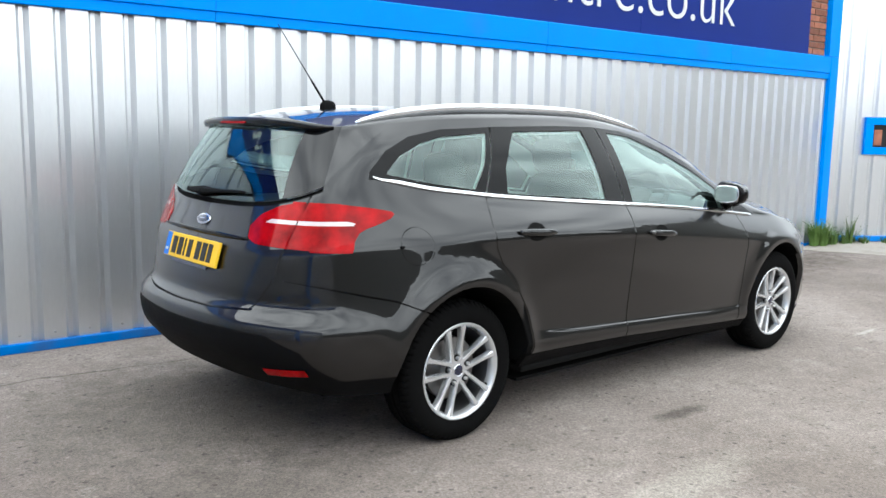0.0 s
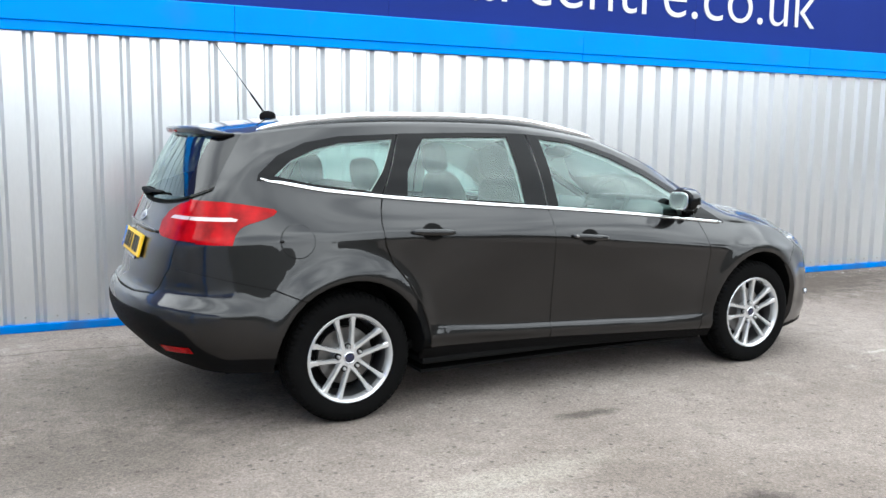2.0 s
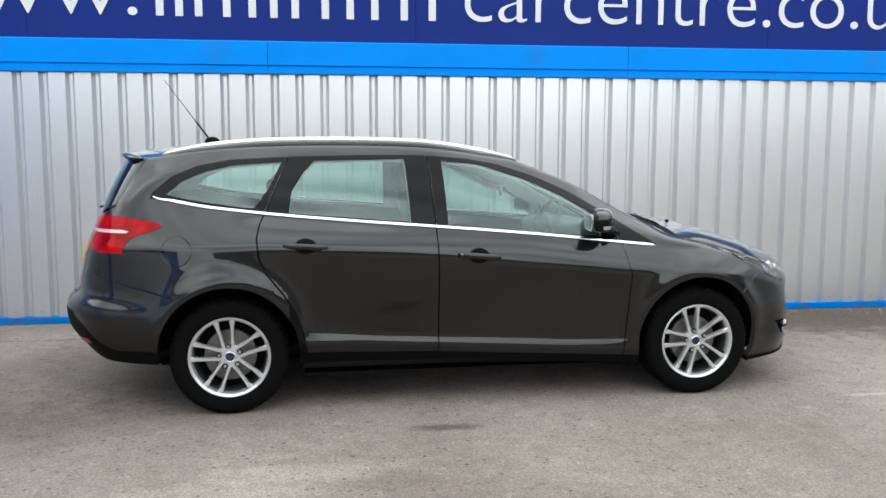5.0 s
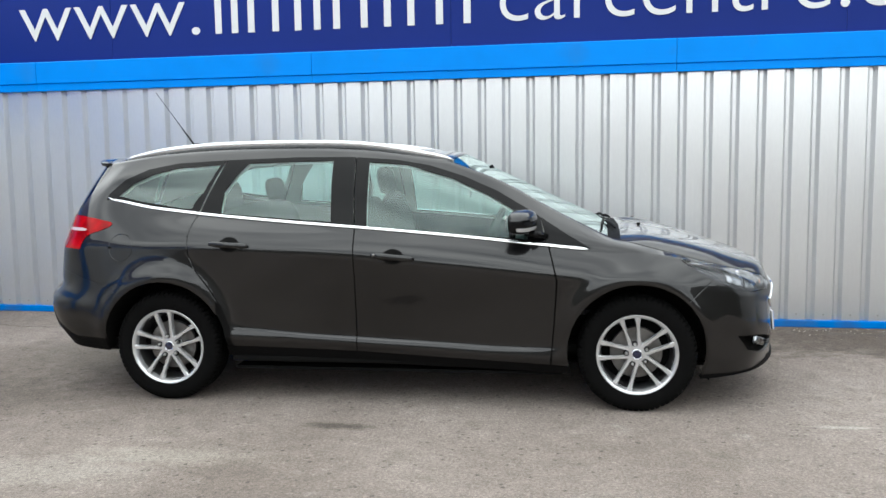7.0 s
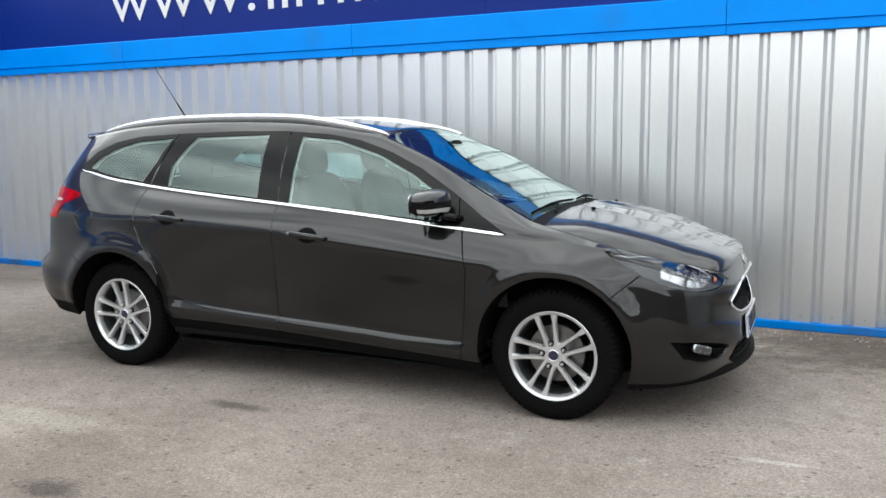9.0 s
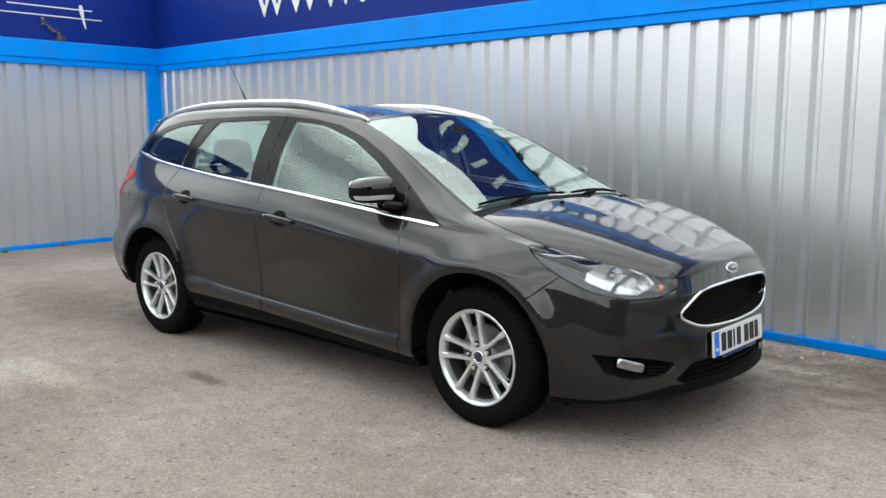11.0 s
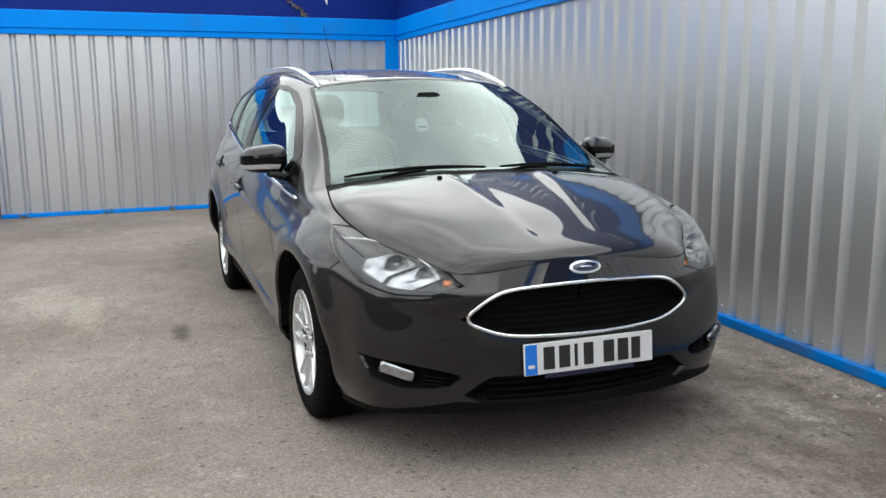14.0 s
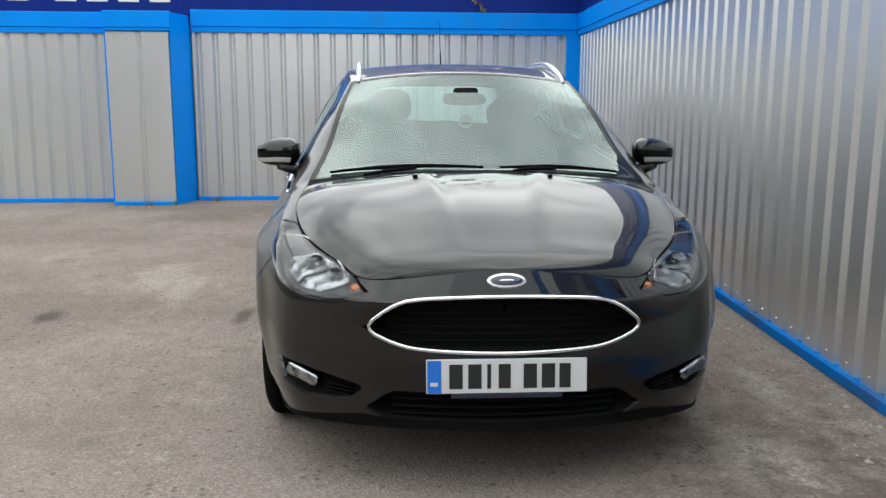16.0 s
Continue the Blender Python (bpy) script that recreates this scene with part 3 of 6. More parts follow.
def start_body():
    bm = bmesh.new()
    lay = bm.faces.layers.int.new("lab")
    vs = [[bm.verts.new((q.x, -max(q.y, 0.0), q.z)) for q in row] for row in grid]
    cowl_end = STATION[12] + 3
    for r in range(NR - 1):
        for c in range(NC - 1):
            quad = [vs[r][c], vs[r][c + 1], vs[r + 1][c + 1], vs[r + 1][c]]
            f = bm.faces.new(quad)
            if r < V_BELT:
                n = "side"
            elif r < V_EDGE:
                n = "gap" if r == V_BELT and c < STATION[2] + 5 else "rear_glass" if c < STATION[1] + 4 else "deflector" if c < STATION[2] + 5 else "green" if c < STATION[12] + 2 else "nose_panel"
            else:
                if c < STATION[9]:
                    n = "roof"
                elif c < STATION[12]:
                    n = "seal" if r < V_EDGE + 2 or c < STATION[9] + 1 else "windscreen"
                elif c < cowl_end:
                    n = "cowl"
                else:
                    n = "gap" if r == V_EDGE else "bonnet"
            f[lay] = LAB[n]
    bmesh.ops.remove_doubles(bm, verts=bm.verts, dist=1e-5)
    return bm, bm.faces.layers.int["lab"]


body, LAY = start_body()
body.normal_update()


def side2(v):
    return v.x, v.z


def end2(v):
    return -v.y, v.z


def inside(p, poly):
    x, y = p
    odd = False
    j = len(poly) - 1
    for i in range(len(poly)):
        (xi, yi), (xj, yj) = poly[i], poly[j]
        if (yi > y) != (yj > y) and x < (xj - xi) * (y - yi) / (yj - yi) + xi:
            odd = not odd
        j = i
    return odd


def cut(poly, view, where, label, only=None):
    """Cuts the outline, seen from the side or the end, into the body's surface and names the faces within."""
    for a, b in zip(poly, poly[1:] + poly[:1]):
        d = Vector((b[0] - a[0], b[1] - a[1]))
        if d.length < 1e-6:
            continue
        lo = (min(a[0], b[0]) - 1e-4, min(a[1], b[1]) - 1e-4)
        hi = (max(a[0], b[0]) + 1e-4, max(a[1], b[1]) + 1e-4)
        fs = []
        for f in body.faces:
            if not where(f.calc_center_median()):
                continue
            if only and LABELS[f[LAY]] not in only:
                continue
            ps = [view(v.co) for v in f.verts]
            if min(p[0] for p in ps) > hi[0] or max(p[0] for p in ps) < lo[0] or min(p[1] for p in ps) > hi[1] or max(p[1] for p in ps) < lo[1]:
                continue
            fs.append(f)
        if not fs:
            continue
        if view is side2:
            co, no = (a[0], 0, a[1]), (-d.y, 0, d.x)
        else:
            co, no = (0, -a[0], a[1]), (0, d.y, d.x)
        geom = list({v for f in fs for v in f.verts}) + list({e for f in fs for e in f.edges}) + fs
        bmesh.ops.bisect_plane(body, geom=geom, dist=1e-5, plane_co=co, plane_no=no)
    name(poly, view, where, label, only)


def name(poly, view, where, label, only=None):
    for f in body.faces:
        c = f.calc_center_median()
        if where(c) and (not only or LABELS[f[LAY]] in only) and inside(view(c), poly):
            f[LAY] = LAB[label]


def stripe(line, view, where, width=0.006, only=None, label="gap"):
    """A thin gap along a line of points."""
    for a, b in zip(line, line[1:]):
        d = Vector((b[0] - a[0], b[1] - a[1]))
        d.normalize()
        n = Vector((-d.y, d.x)) * width / 2
        e = d * width * 0.4
        cut([(a[0] - n.x - e.x, a[1] - n.y - e.y), (b[0] - n.x + e.x, b[1] - n.y + e.y), (b[0] + n.x + e.x, b[1] + n.y + e.y), (a[0] + n.x - e.x, a[1] + n.y - e.y)], view, where, label, only)


def ring(cx, cz, r, n=40):
    return [(cx + r * math.cos(2 * math.pi * k / n), cz + r * math.sin(2 * math.pi * k / n)) for k in range(n)]


def flank(c):
    return c.y < -0.5


def tail(c):
    return c.x < -1.6


def nose(c):
    return c.x > 1.55


REAR_GAP = [(-1.13, 1.075), (-1.155, 1.02), (-1.17, .95), (-1.16, .85), (-1.12, .76), (-1.04, .66), (-.97, .55), (-.93, .44), (-.915, .325)]
MID_GAP = [(-.208, 1.01), (-.2, .7), (-.2, .31)]
FRONT_GAP = [(.85, .915), (.88, .80), (.90, .71), (.885, .49), (.865, .25)]
SILL_LINE = [(-.96, .33), (-.2, .31), (.34, .28), (1.0, .245)]
WINDOW_TOP = [(-1.715, 1.185), (-1.62, 1.268), (-1.48, 1.328), (-1.30, 1.36), (-.97, 1.376), (-.57, 1.386), (-.27, 1.384), (-.01, 1.365), (.18, 1.332), (.38, 1.268), (.57, 1.185), (.76, 1.075), (.94, .96), (1.075, .88)]
QUARTER = [(-1.645, 1.175), (-1.56, 1.245), (-1.43, 1.30), (-1.30, 1.33), (-1.035, 1.348), (-1.11, 1.20), (-1.185, 1.10), (-1.3, 1.113), (-1.5, 1.143)]
REAR_PANE = [(-1.0, 1.075), (-.985, 1.19), (-.915, 1.295), (-.86, 1.355), (-.365, 1.365), (-.345, 1.025)]
FRONT_PANE = [(-.155, 1.355), (.06, 1.335), (.32, 1.255), (.54, 1.155), (.745, 1.035), (.74, .93), (-.14, 1.0)]

# wheel openings, windows, doors
for ax, az, rad in ARCHES:
    cut(ring(ax, az, rad, 36), side2, flank, "hole")
cut(WINDOW_TOP + [(1.1, .80), (.2, .85), (-1.2, .95), (-1.74, 1.12)], side2, flank, "window_trim", ["green"])
for poly, n in ((QUARTER, "quarter_glass"), (REAR_PANE, "rear_door_glass"), (FRONT_PANE, "front_door_glass")):
    cut(poly, side2, flank, n, ["window_trim"])
stripe([(-1.13, 1.075), (-1.0, 1.372)], side2, flank, 0.008, ["window_trim"])
stripe([(-.235, 1.382), (-.208, .99)], side2, flank, 0.008, ["window_trim"])
stripe([(.805, 1.045), (.85, .89)], side2, flank, 0.006, ["window_trim"])
cut([(-.985, .2)] + SILL_LINE + [(1.0, .1), (-.985, .1)], side2, flank, "sill", ["side"])
for line in (REAR_GAP, MID_GAP, FRONT_GAP):
    stripe(line, side2, flank, 0.009, ["side"])
stripe(SILL_LINE, side2, flank, 0.006, ["side", "sill"])
name([(-.205, 1.3), (-.2, .7), (-.2, .305)] + SILL_LINE[2:3] + [(.865, .25), (.885, .49), (.90, .71), (.88, .80), (.85, .92), (.85, 1.2)], side2, flank, "front_door", ["side"])
name([(-1.13, 1.3)] + REAR_GAP + [(-.2, .305), (-.2, .7), (-.205, 1.3)], side2, flank, "rear_door", ["side"])
# tail: bumper joint, tailgate, lamps
REAR_JOINT = [(-2.12, .765), (-1.97, .735), (-1.69, .668), (-1.53, .60)]
stripe(REAR_JOINT, side2, lambda c: c.x < -1.4 and c.y < -0.62, 0.006, ["side"])
HATCH = [(.63, 1.12), (.615, .90), (.58, .75), (.50, .635)]
stripe(HATCH, end2, tail, 0.008, ["side"])
stripe([(0, .618), (.30, .622), (.51, .635)], end2, tail, 0.008, ["side"])
name([(-.1, .62), (.30, .622), (.50, .635), (.58, .75), (.615, .90), (.63, 1.2), (-.1, 1.2)], end2, tail, "tailgate", ["side"])
cut([(-.1, .552), (.45, .558), (.62, .55), (.74, .49), (.80, .36), (1.0, .355), (1.0, .1), (-.1, .1)], end2, lambda c: c.x < -1.4, "bumper_black", ["side"])
name([(-2.6, .765)] + REAR_JOINT + [(-1.5, .1), (-2.6, .1)], side2, lambda c: c.x < -1.4, "rear_bumper", ["side"])
LAMP_SIDE = [(-2.02, 1.066), (-1.88, 1.060), (-1.76, 1.043), (-1.668, 1.027), (-1.657, 1.016), (-1.675, 1.0), (-1.73, .98), (-1.79, .963), (-1.825, .945), (-1.848, .915), (-1.864, .872), (-2.02, .876)]
LAMP_END = [(.385, .955), (.43, 1.005), (.52, 1.045), (.62, 1.066), (.95, 1.066), (.95, .875), (.6, .885), (.45, .89), (.40, .91)]
cut(LAMP_SIDE, side2, lambda c: -2.0 < c.x < -1.5 and c.y < -.5, "tail_lamp", ["side", "rear_bumper", "tailgate"])
cut(LAMP_END, end2, lambda c: c.x < -1.985, "tail_lamp", ["side", "rear_bumper", "tailgate", "gap"])
cut([(.47, .976), (.70, .976), (.70, .992), (.50, .992)], end2, lambda c: c.x < -1.75 and c.y > -.655, "lamp_strip", ["tail_lamp"])
cut([(-2.2, .976), (-1.84, .975), (-1.828, .984), (-1.86, .992), (-2.2, .992)], side2, lambda c: c.x < -1.75 and c.y <= -.645, "lamp_strip", ["tail_lamp"])
stripe([(.632, 1.075), (.612, .865)], end2, lambda c: c.x < -1.7, 0.005, ["tail_lamp", "lamp_strip"])
cut([(.58, .378), (.74, .390), (.74, .418), (.58, .41)], end2, lambda c: c.x < -1.9, "reflector", ["bumper_black"])
cut(ring(-1.58, .885, .079, 28), side2, flank, "gap", ["side"])
cut(ring(-1.58, .885, .075, 28), side2, flank, "fuel_flap", ["gap"])
# nose: headlamps, grille, intakes, joints
HEAD = [(1.545, .822), (1.78, .80), (1.96, .745), (2.065, .662), (2.04, .632), (1.96, .632), (1.84, .662), (1.73, .71), (1.63, .765)]
cut(HEAD, side2, lambda c: nose(c) and c.y < -.36, "headlamp", ["side", "nose_panel"])
for poly in ([(1.80, .776), (1.91, .751), (1.905, .668), (1.81, .706)], [(1.926, .744), (2.005, .695), (1.99, .65), (1.92, .66)]):
    cut(poly, side2, lambda c: nose(c) and c.y < -.36, "lamp_chrome", ["headlamp"])
stripe(HEAD + HEAD[:1], side2, lambda c: nose(c) and c.y < -.36, 0.009, ["side", "nose_panel"])
stripe([(1.72, .715), (1.585, .60)], side2, nose, 0.006, ["side"])
name([(.86, 1.0), (.86, .1), (1.30, .1), (1.585, .60), (1.72, .715), (1.7, 1.0)], side2, flank, "front_wing", ["side"])
name([(.86, 1.0), (.86, .8), (1.75, .7), (1.75, 1.0)], side2, flank, "front_wing", ["nose_panel"])
GRILLE = [(-.1, .655), (.26, .648), (.36, .632), (.467, .545), (.335, .488), (.2, .476), (-.1, .47)]
cut(GRILLE, end2, nose, "grille", ["side", "nose_panel"])
cut([(-.1, .343), (.365, .343), (.40, .325), (.462, .277), (.40, .246), (-.1, .242)], end2, nose, "intake", ["side"])
cut([(.772, .408), (.66, .396), (.56, .376), (.475, .354), (.468, .338), (.50, .312), (.56, .298), (.66, .296), (.74, .324)], end2, nose, "fog_recess", ["side"])
cut([(-.1, .242), (.37, .246), (.48, .254), (.62, .228), (.75, .2), (.95, .17), (.95, .05), (-.1, .05)], end2, lambda c: c.x > 1.6, "chin", ["side", "front_wing"])
name([(1.3, 1.0), (2.4, 1.0), (2.4, 0), (1.3, 0)], side2, lambda c: c.x > 1.2, "front_bumper", ["side"])
name([(-2.4, 1.3), (-1.0, 1.3), (-1.0, .1), (-2.4, .1)], side2, lambda c: c.x < -.9, "rear_wing", ["side"])
body.normal_update()

# normals of the whole smooth surface, for all panels cut from it
from mathutils.bvhtree import BVHTree


def base_surface():
    bm = bmesh.new()
    vs = [[bm.verts.new((q.x, -q.y, q.z)) for q in row] for row in grid]
    wide = [[bm.verts.new((q.x, q.y, q.z)) for q in row] for row in grid]
    for g, flip in ((vs, False), (wide, True)):
        for r in range(NR - 1):
            for c in range(NC - 1):
                q = [g[r][c], g[r][c + 1], g[r + 1][c + 1], g[r + 1][c]]
                bm.faces.new(q[::-1] if flip else q)
    bmesh.ops.remove_doubles(bm, verts=bm.verts, dist=1e-5)
    bmesh.ops.triangulate(bm, faces=bm.faces)
    bm.normal_update()
    return bm


surface = base_surface()
surface.faces.ensure_lookup_table()
tree = BVHTree.FromBMesh(surface)


def surface_normal(p):
    hit, n, i, d = tree.find_nearest(p)
    f = surface.faces[i]
    a, b, c = [v.co for v in f.verts]
    v0, v1, v2 = b - a, c - a, hit - a
    d00, d01, d11, d20, d21 = v0.dot(v0), v0.dot(v1), v1.dot(v1), v2.dot(v0), v2.dot(v1)
    den = d00 * d11 - d01 * d01
    if abs(den) < 1e-16:
        return f.normal.copy()
    w1, w2 = (d11 * d20 - d01 * d21) / den, (d00 * d21 - d01 * d20) / den
    return (f.verts[0].normal * (1 - w1 - w2) + f.verts[1].normal * w1 + f.verts[2].normal * w2).normalized()


def panel(labels, name_, mat, parent, sides=(-1, 1), lift=0.0, label="", depth=0.0):
    """One panel object from the faces of these names, on the right (-1), the left (1) or both; rim turned in by depth."""
    keep = {LAB[n] for n in labels}
    bm = bmesh.new()
    for s in sides:
        made = {}
        for f in body.faces:
            if f[LAY] not in keep:
                continue
            vs = []
            for v in f.verts:
                if v not in made:
                    made[v] = bm.verts.new((v.co.x, v.co.y * -s, v.co.z))
                vs.append(made[v])
            try:
                bm.faces.new(vs if s < 0 else vs[::-1])
            except ValueError:
                pass
    bmesh.ops.remove_doubles(bm, verts=bm.verts, dist=2e-5)
    bmesh.ops.dissolve_degenerate(bm, edges=bm.edges, dist=1e-6)
    normals = {}
    for v in bm.verts:
        normals[v] = surface_normal(v.co)
    if depth:
        rim = {}
        for e in [e for e in bm.edges if e.is_boundary]:
            if all(abs(v.co.y) < 1e-4 for v in e.verts):
                continue
            q = []
            for v in e.verts:
                if v not in rim:
                    rim[v] = bm.verts.new(v.co - normals[v] * depth)
                    normals[rim[v]] = normals[v]
                q.append(rim[v])
            f0 = e.link_faces[0]
            a, b = e.verts
            order = [l.vert for l in f0.loops]
            if order[(order.index(a) + 1) % len(order)] is b:
                bm.faces.new((b, a, q[0], q[1]))
            else:
                bm.faces.new((a, b, q[1], q[0]))
    for v in bm.verts:
        v.co += normals[v] * lift
    bm.verts.index_update()
    ns = [normals[v] for v in bm.verts]
    ob = obj_from(name_, bm, mat, parent, label, smooth=True)
    ob.data.normals_split_custom_set_from_vertices(ns)
    return ob


def shell(labels, name_, mat, parent, inset, deep=None, cut_below=None):
    """An inner skin a little below the panels, sunk deeper under the named ones."""
    keep = {LAB[n] for n in labels}
    low = {LAB[n] for n in deep or ()}
    bm = bmesh.new()
    for s in (-1, 1):
        made = {}
        for f in body.faces:
            if f[LAY] not in keep:
                continue
            vs = []
            for v in f.verts:
                if v not in made:
                    sunk = deep and all(g[LAY] in low for g in v.link_faces)
                    d = deep[LABELS[v.link_faces[0][LAY]]] if sunk else inset
                    p = v.co - surface_normal(v.co) * d
                    p.y = min(p.y, 0.0)
                    made[v] = bm.verts.new((p.x, p.y * -s, p.z))
                vs.append(made[v])
            try:
                bm.faces.new(vs if s < 0 else vs[::-1])
            except ValueError:
                pass
    bmesh.ops.remove_doubles(bm, verts=bm.verts, dist=2e-5)
    return obj_from(name_, bm, mat, parent, smooth=True)


car = empty("estate_car", pose(0, 0, 0))
tagged(car, "dark grey metallic estate car parked beside a silver metal wall", "car")

RIGHT, LEFT = (-1,), (1,)
for s, tag in ((RIGHT, "right"), (LEFT, "left")):
    for nm in ("front_door", "rear_door", "front_wing"):
        panel([nm], nm, M_PAINT, car, s, depth=0.012)
    panel(["rear_wing", "green"] + (["fuel_flap"] if s == LEFT else []), "rear_wing", M_PAINT, car, s, depth=0.012)
    panel(["window_trim"], "window_surround", M_TRIM, car, s, lift=0.001, label="gloss black window surround")
    for nm in ("quarter_glass", "rear_door_glass", "front_door_glass"):
        g = panel([nm], nm, M_GLASS, car, s, lift=-0.003, label="green tinted side window")
        g.visible_shadow = False
    panel(["tail_lamp"], "tail_lamp", M_RED, car, s, lift=0.004, label="glossy red wraparound tail lamp", depth=0.02)
    panel(["lamp_strip"], "lamp_strip", M_STRIPW, car, s, lift=0.004, label="white strip across the tail lamp")
    panel(["sill"], "sill", M_PLASTIC, car, s, label="black plastic sill", depth=0.02)
    panel(["reflector"], "bumper_reflector", M_RED, car, s, lift=0.004, label="red rear reflector")
    panel(["lamp_chrome"], "lamp_chrome", M_LAMPIN, car, s, lift=-0.022, label="faceted chrome inside the headlamp", depth=0.03)
    panel(["headlamp"], "lamp_bezel", M_BEZEL, car, s, lift=-0.03, label="dark grey bezel inside the headlamp")
    h = panel(["headlamp", "lamp_chrome"], "headlamp_lens", M_LENS, car, s, lift=0.002, label="clear headlamp lens")
    h.visible_shadow = False
    panel(["deflector"], "side_deflector", M_BLACKGLASS, car, s, label="black glossy edge of the tailgate window")
    panel(["deflector"], "pillar_lining", M_LINER, car, s, lift=-0.03)
panel(["fuel_flap"], "fuel_flap", M_PAINT, car, RIGHT, label="round body-coloured fuel flap", depth=0.012)
panel(["roof"], "roof", M_PAINT, car, depth=0.012)
panel(["bonnet"], "bonnet", M_PAINT, car, depth=0.015)
panel(["front_bumper", "nose_panel"], "front_bumper", M_PAINT, car, depth=0.03)
panel(["rear_bumper"], "rear_bumper", M_PAINT, car, depth=0.015)
panel(["bumper_black"], "bumper_skirt", M_PLASTIC, car, depth=0.02, label="unpainted black bumper skirt")
panel(["chin"], "chin_spoiler", M_PLASTIC, car, depth=0.03, lift=0.004)
panel(["tailgate"], "tailgate", M_PAINT, car, depth=0.012)
panel(["cowl"], "scuttle_panel", M_PLASTIC, car, lift=-0.004)
panel(["seal"], "windscreen_seal", M_TRIM, car)
w = panel(["windscreen"], "windscreen", M_GLASS_FRONT, car, lift=-0.001, label="large sloping windscreen with sky reflections")
w.visible_shadow = False
w = panel(["rear_glass"], "rear_window", M_GLASS_REAR, car, label="dark tinted tailgate window")
w.visible_shadow = False
LOWER_SKIN = ["side", "front_door", "rear_door", "sill", "front_wing", "rear_wing", "front_bumper", "rear_bumper", "bumper_black", "tailgate", "tail_lamp", "lamp_strip", "headlamp", "lamp_chrome", "grille",
              "intake", "fog_recess", "fuel_flap", "nose_panel", "chin", "reflector", "gap", "cowl", "bonnet"]
shell(LOWER_SKIN, "inner_structure", M_SHELL, car, 0.014, {"headlamp": 0.075, "lamp_chrome": 0.075, "grille": 0.06, "intake": 0.09, "fog_recess": 0.05})
shell(["roof", "green", "window_trim"], "headlining", M_LINER, car, 0.03)

# ---- wheels ----
def lathe(profile, angles, close=False):
    """Turns (radius, y) pairs round the y axis through the given angles; radius may be a function of the angle's index."""
    bm = bmesh.new()
    cols = []
    for k, a in enumerate(angles):
        col = []
        for r, y in profile:
            rr = r(k) if callable(r) else r
            col.append(bm.verts.new((rr * math.cos(a), y, rr * math.sin(a))))
        cols.append(col)
    n = len(angles)
    for k in range(n):
        a, b = cols[k], cols[(k + 1) % n]
        for i in range(len(profile) - 1):
            bm.faces.new((a[i], b[i], b[i + 1], a[i + 1]))
    return bm


def even(n):
    return [2 * math.pi * k / n for k in range(n)]


def tyre_mesh():
    blocks = 66
    angles = []
    for k in range(blocks):
        a = 2 * math.pi * k / blocks
        w = 2 * math.pi / blocks
        angles += [a, a + 0.74 * w, a + 0.80 * w, a + 0.94 * w]
    R = 0.316

    def slot(depth):
        return lambda k: R - (depth if k % 4 in (2, 3) else 0.0)
    prof = [(0.208, 0.016), (0.217, 0.010), (0.226, 0.0055), (0.245, 0.001), (0.262, 0.0), (0.278, 0.003), (0.289, 0.008),
            (lambda k: 0.300 - (0.004 if k % 4 in (2, 3) else 0), 0.014), (lambda k: 0.3095 - (0.007 if k % 4 in (2, 3) else 0), 0.024), (slot(0.007), 0.04), (slot(0.007), 0.055),
            (R - 0.008, 0.057), (R - 0.008, 0.065), (slot(0.004), 0.067), (slot(0.0), 0.095), (R - 0.008, 0.097), (R - 0.008, 0.106), (slot(0.0), 0.108), (slot(0.004), 0.137),
            (R - 0.008, 0.139), (R - 0.008, 0.147), (slot(0.007), 0.149), (slot(0.007), 0.165), (0.305, 0.185), (0.28, 0.2), (0.25, 0.204), (0.215, 0.19)]
    bm = lathe(prof, angles)
    for v in bm.verts:   # flattened a little where it stands
        v.co.z = max(v.co.z, -0.312)
    return bm


def rim_mesh():
    prof = [(0.2045, 0.020), (0.212, 0.0125), (0.217, 0.011), (0.2175, 0.0085), (0.215, 0.006), (0.209, 0.007), (0.203, 0.011), (0.198, 0.02), (0.195, 0.034), (0.193, 0.046)]
    return lathe(prof, even(72))


def barrel_mesh():
    return lathe([(0.193, 0.046), (0.190, 0.06), (0.186, 0.10), (0.183, 0.17), (0.19, 0.19)], even(48))


def spoke_mesh(side):
    """One of a pair of tapering spokes that spring close together from the centre and part towards the rim."""
    bm = bmesh.new()
    rows = []
    n = 8
    for k in range(n + 1):
        s = k / n
        r = 0.036 + s * 0.167
        off = side * (0.0205 + 0.024 * s)
        half = 0.0130 - 0.003 * math.sin(math.pi * min(s * 1.1, 1.0)) + (0.004 * max(0, s - 0.8) / 0.2)
        face = 0.030 - 0.019 * s ** 1.4
        deep = face + 0.03
        rows.append([bm.verts.new((off + dx, y, r)) for dx, y in ((-half, deep), (-half, face + 0.006), (-half * 0.62, face), (half * 0.62, face), (half, face + 0.006), (half, deep))])
    for a, b in zip(rows, rows[1:]):
        for i in range(5):
            bm.faces.new((a[i], a[i + 1], b[i + 1], b[i]))
    bm.faces.new(rows[0])
    bm.faces.new(rows[-1][::-1])
    return bm


def disc(r, y0, y1, n=24, bevel=0.002):
    return lathe([(0.0005, y0), (r - bevel, y0), (r, y0 + bevel), (r, y1), (0.0005, y1)], even(n))


def nut_mesh():
    return lathe([(0.0004, 0.017), (0.0055, 0.016), (0.0085, 0.019), (0.0095, 0.034)], even(6))


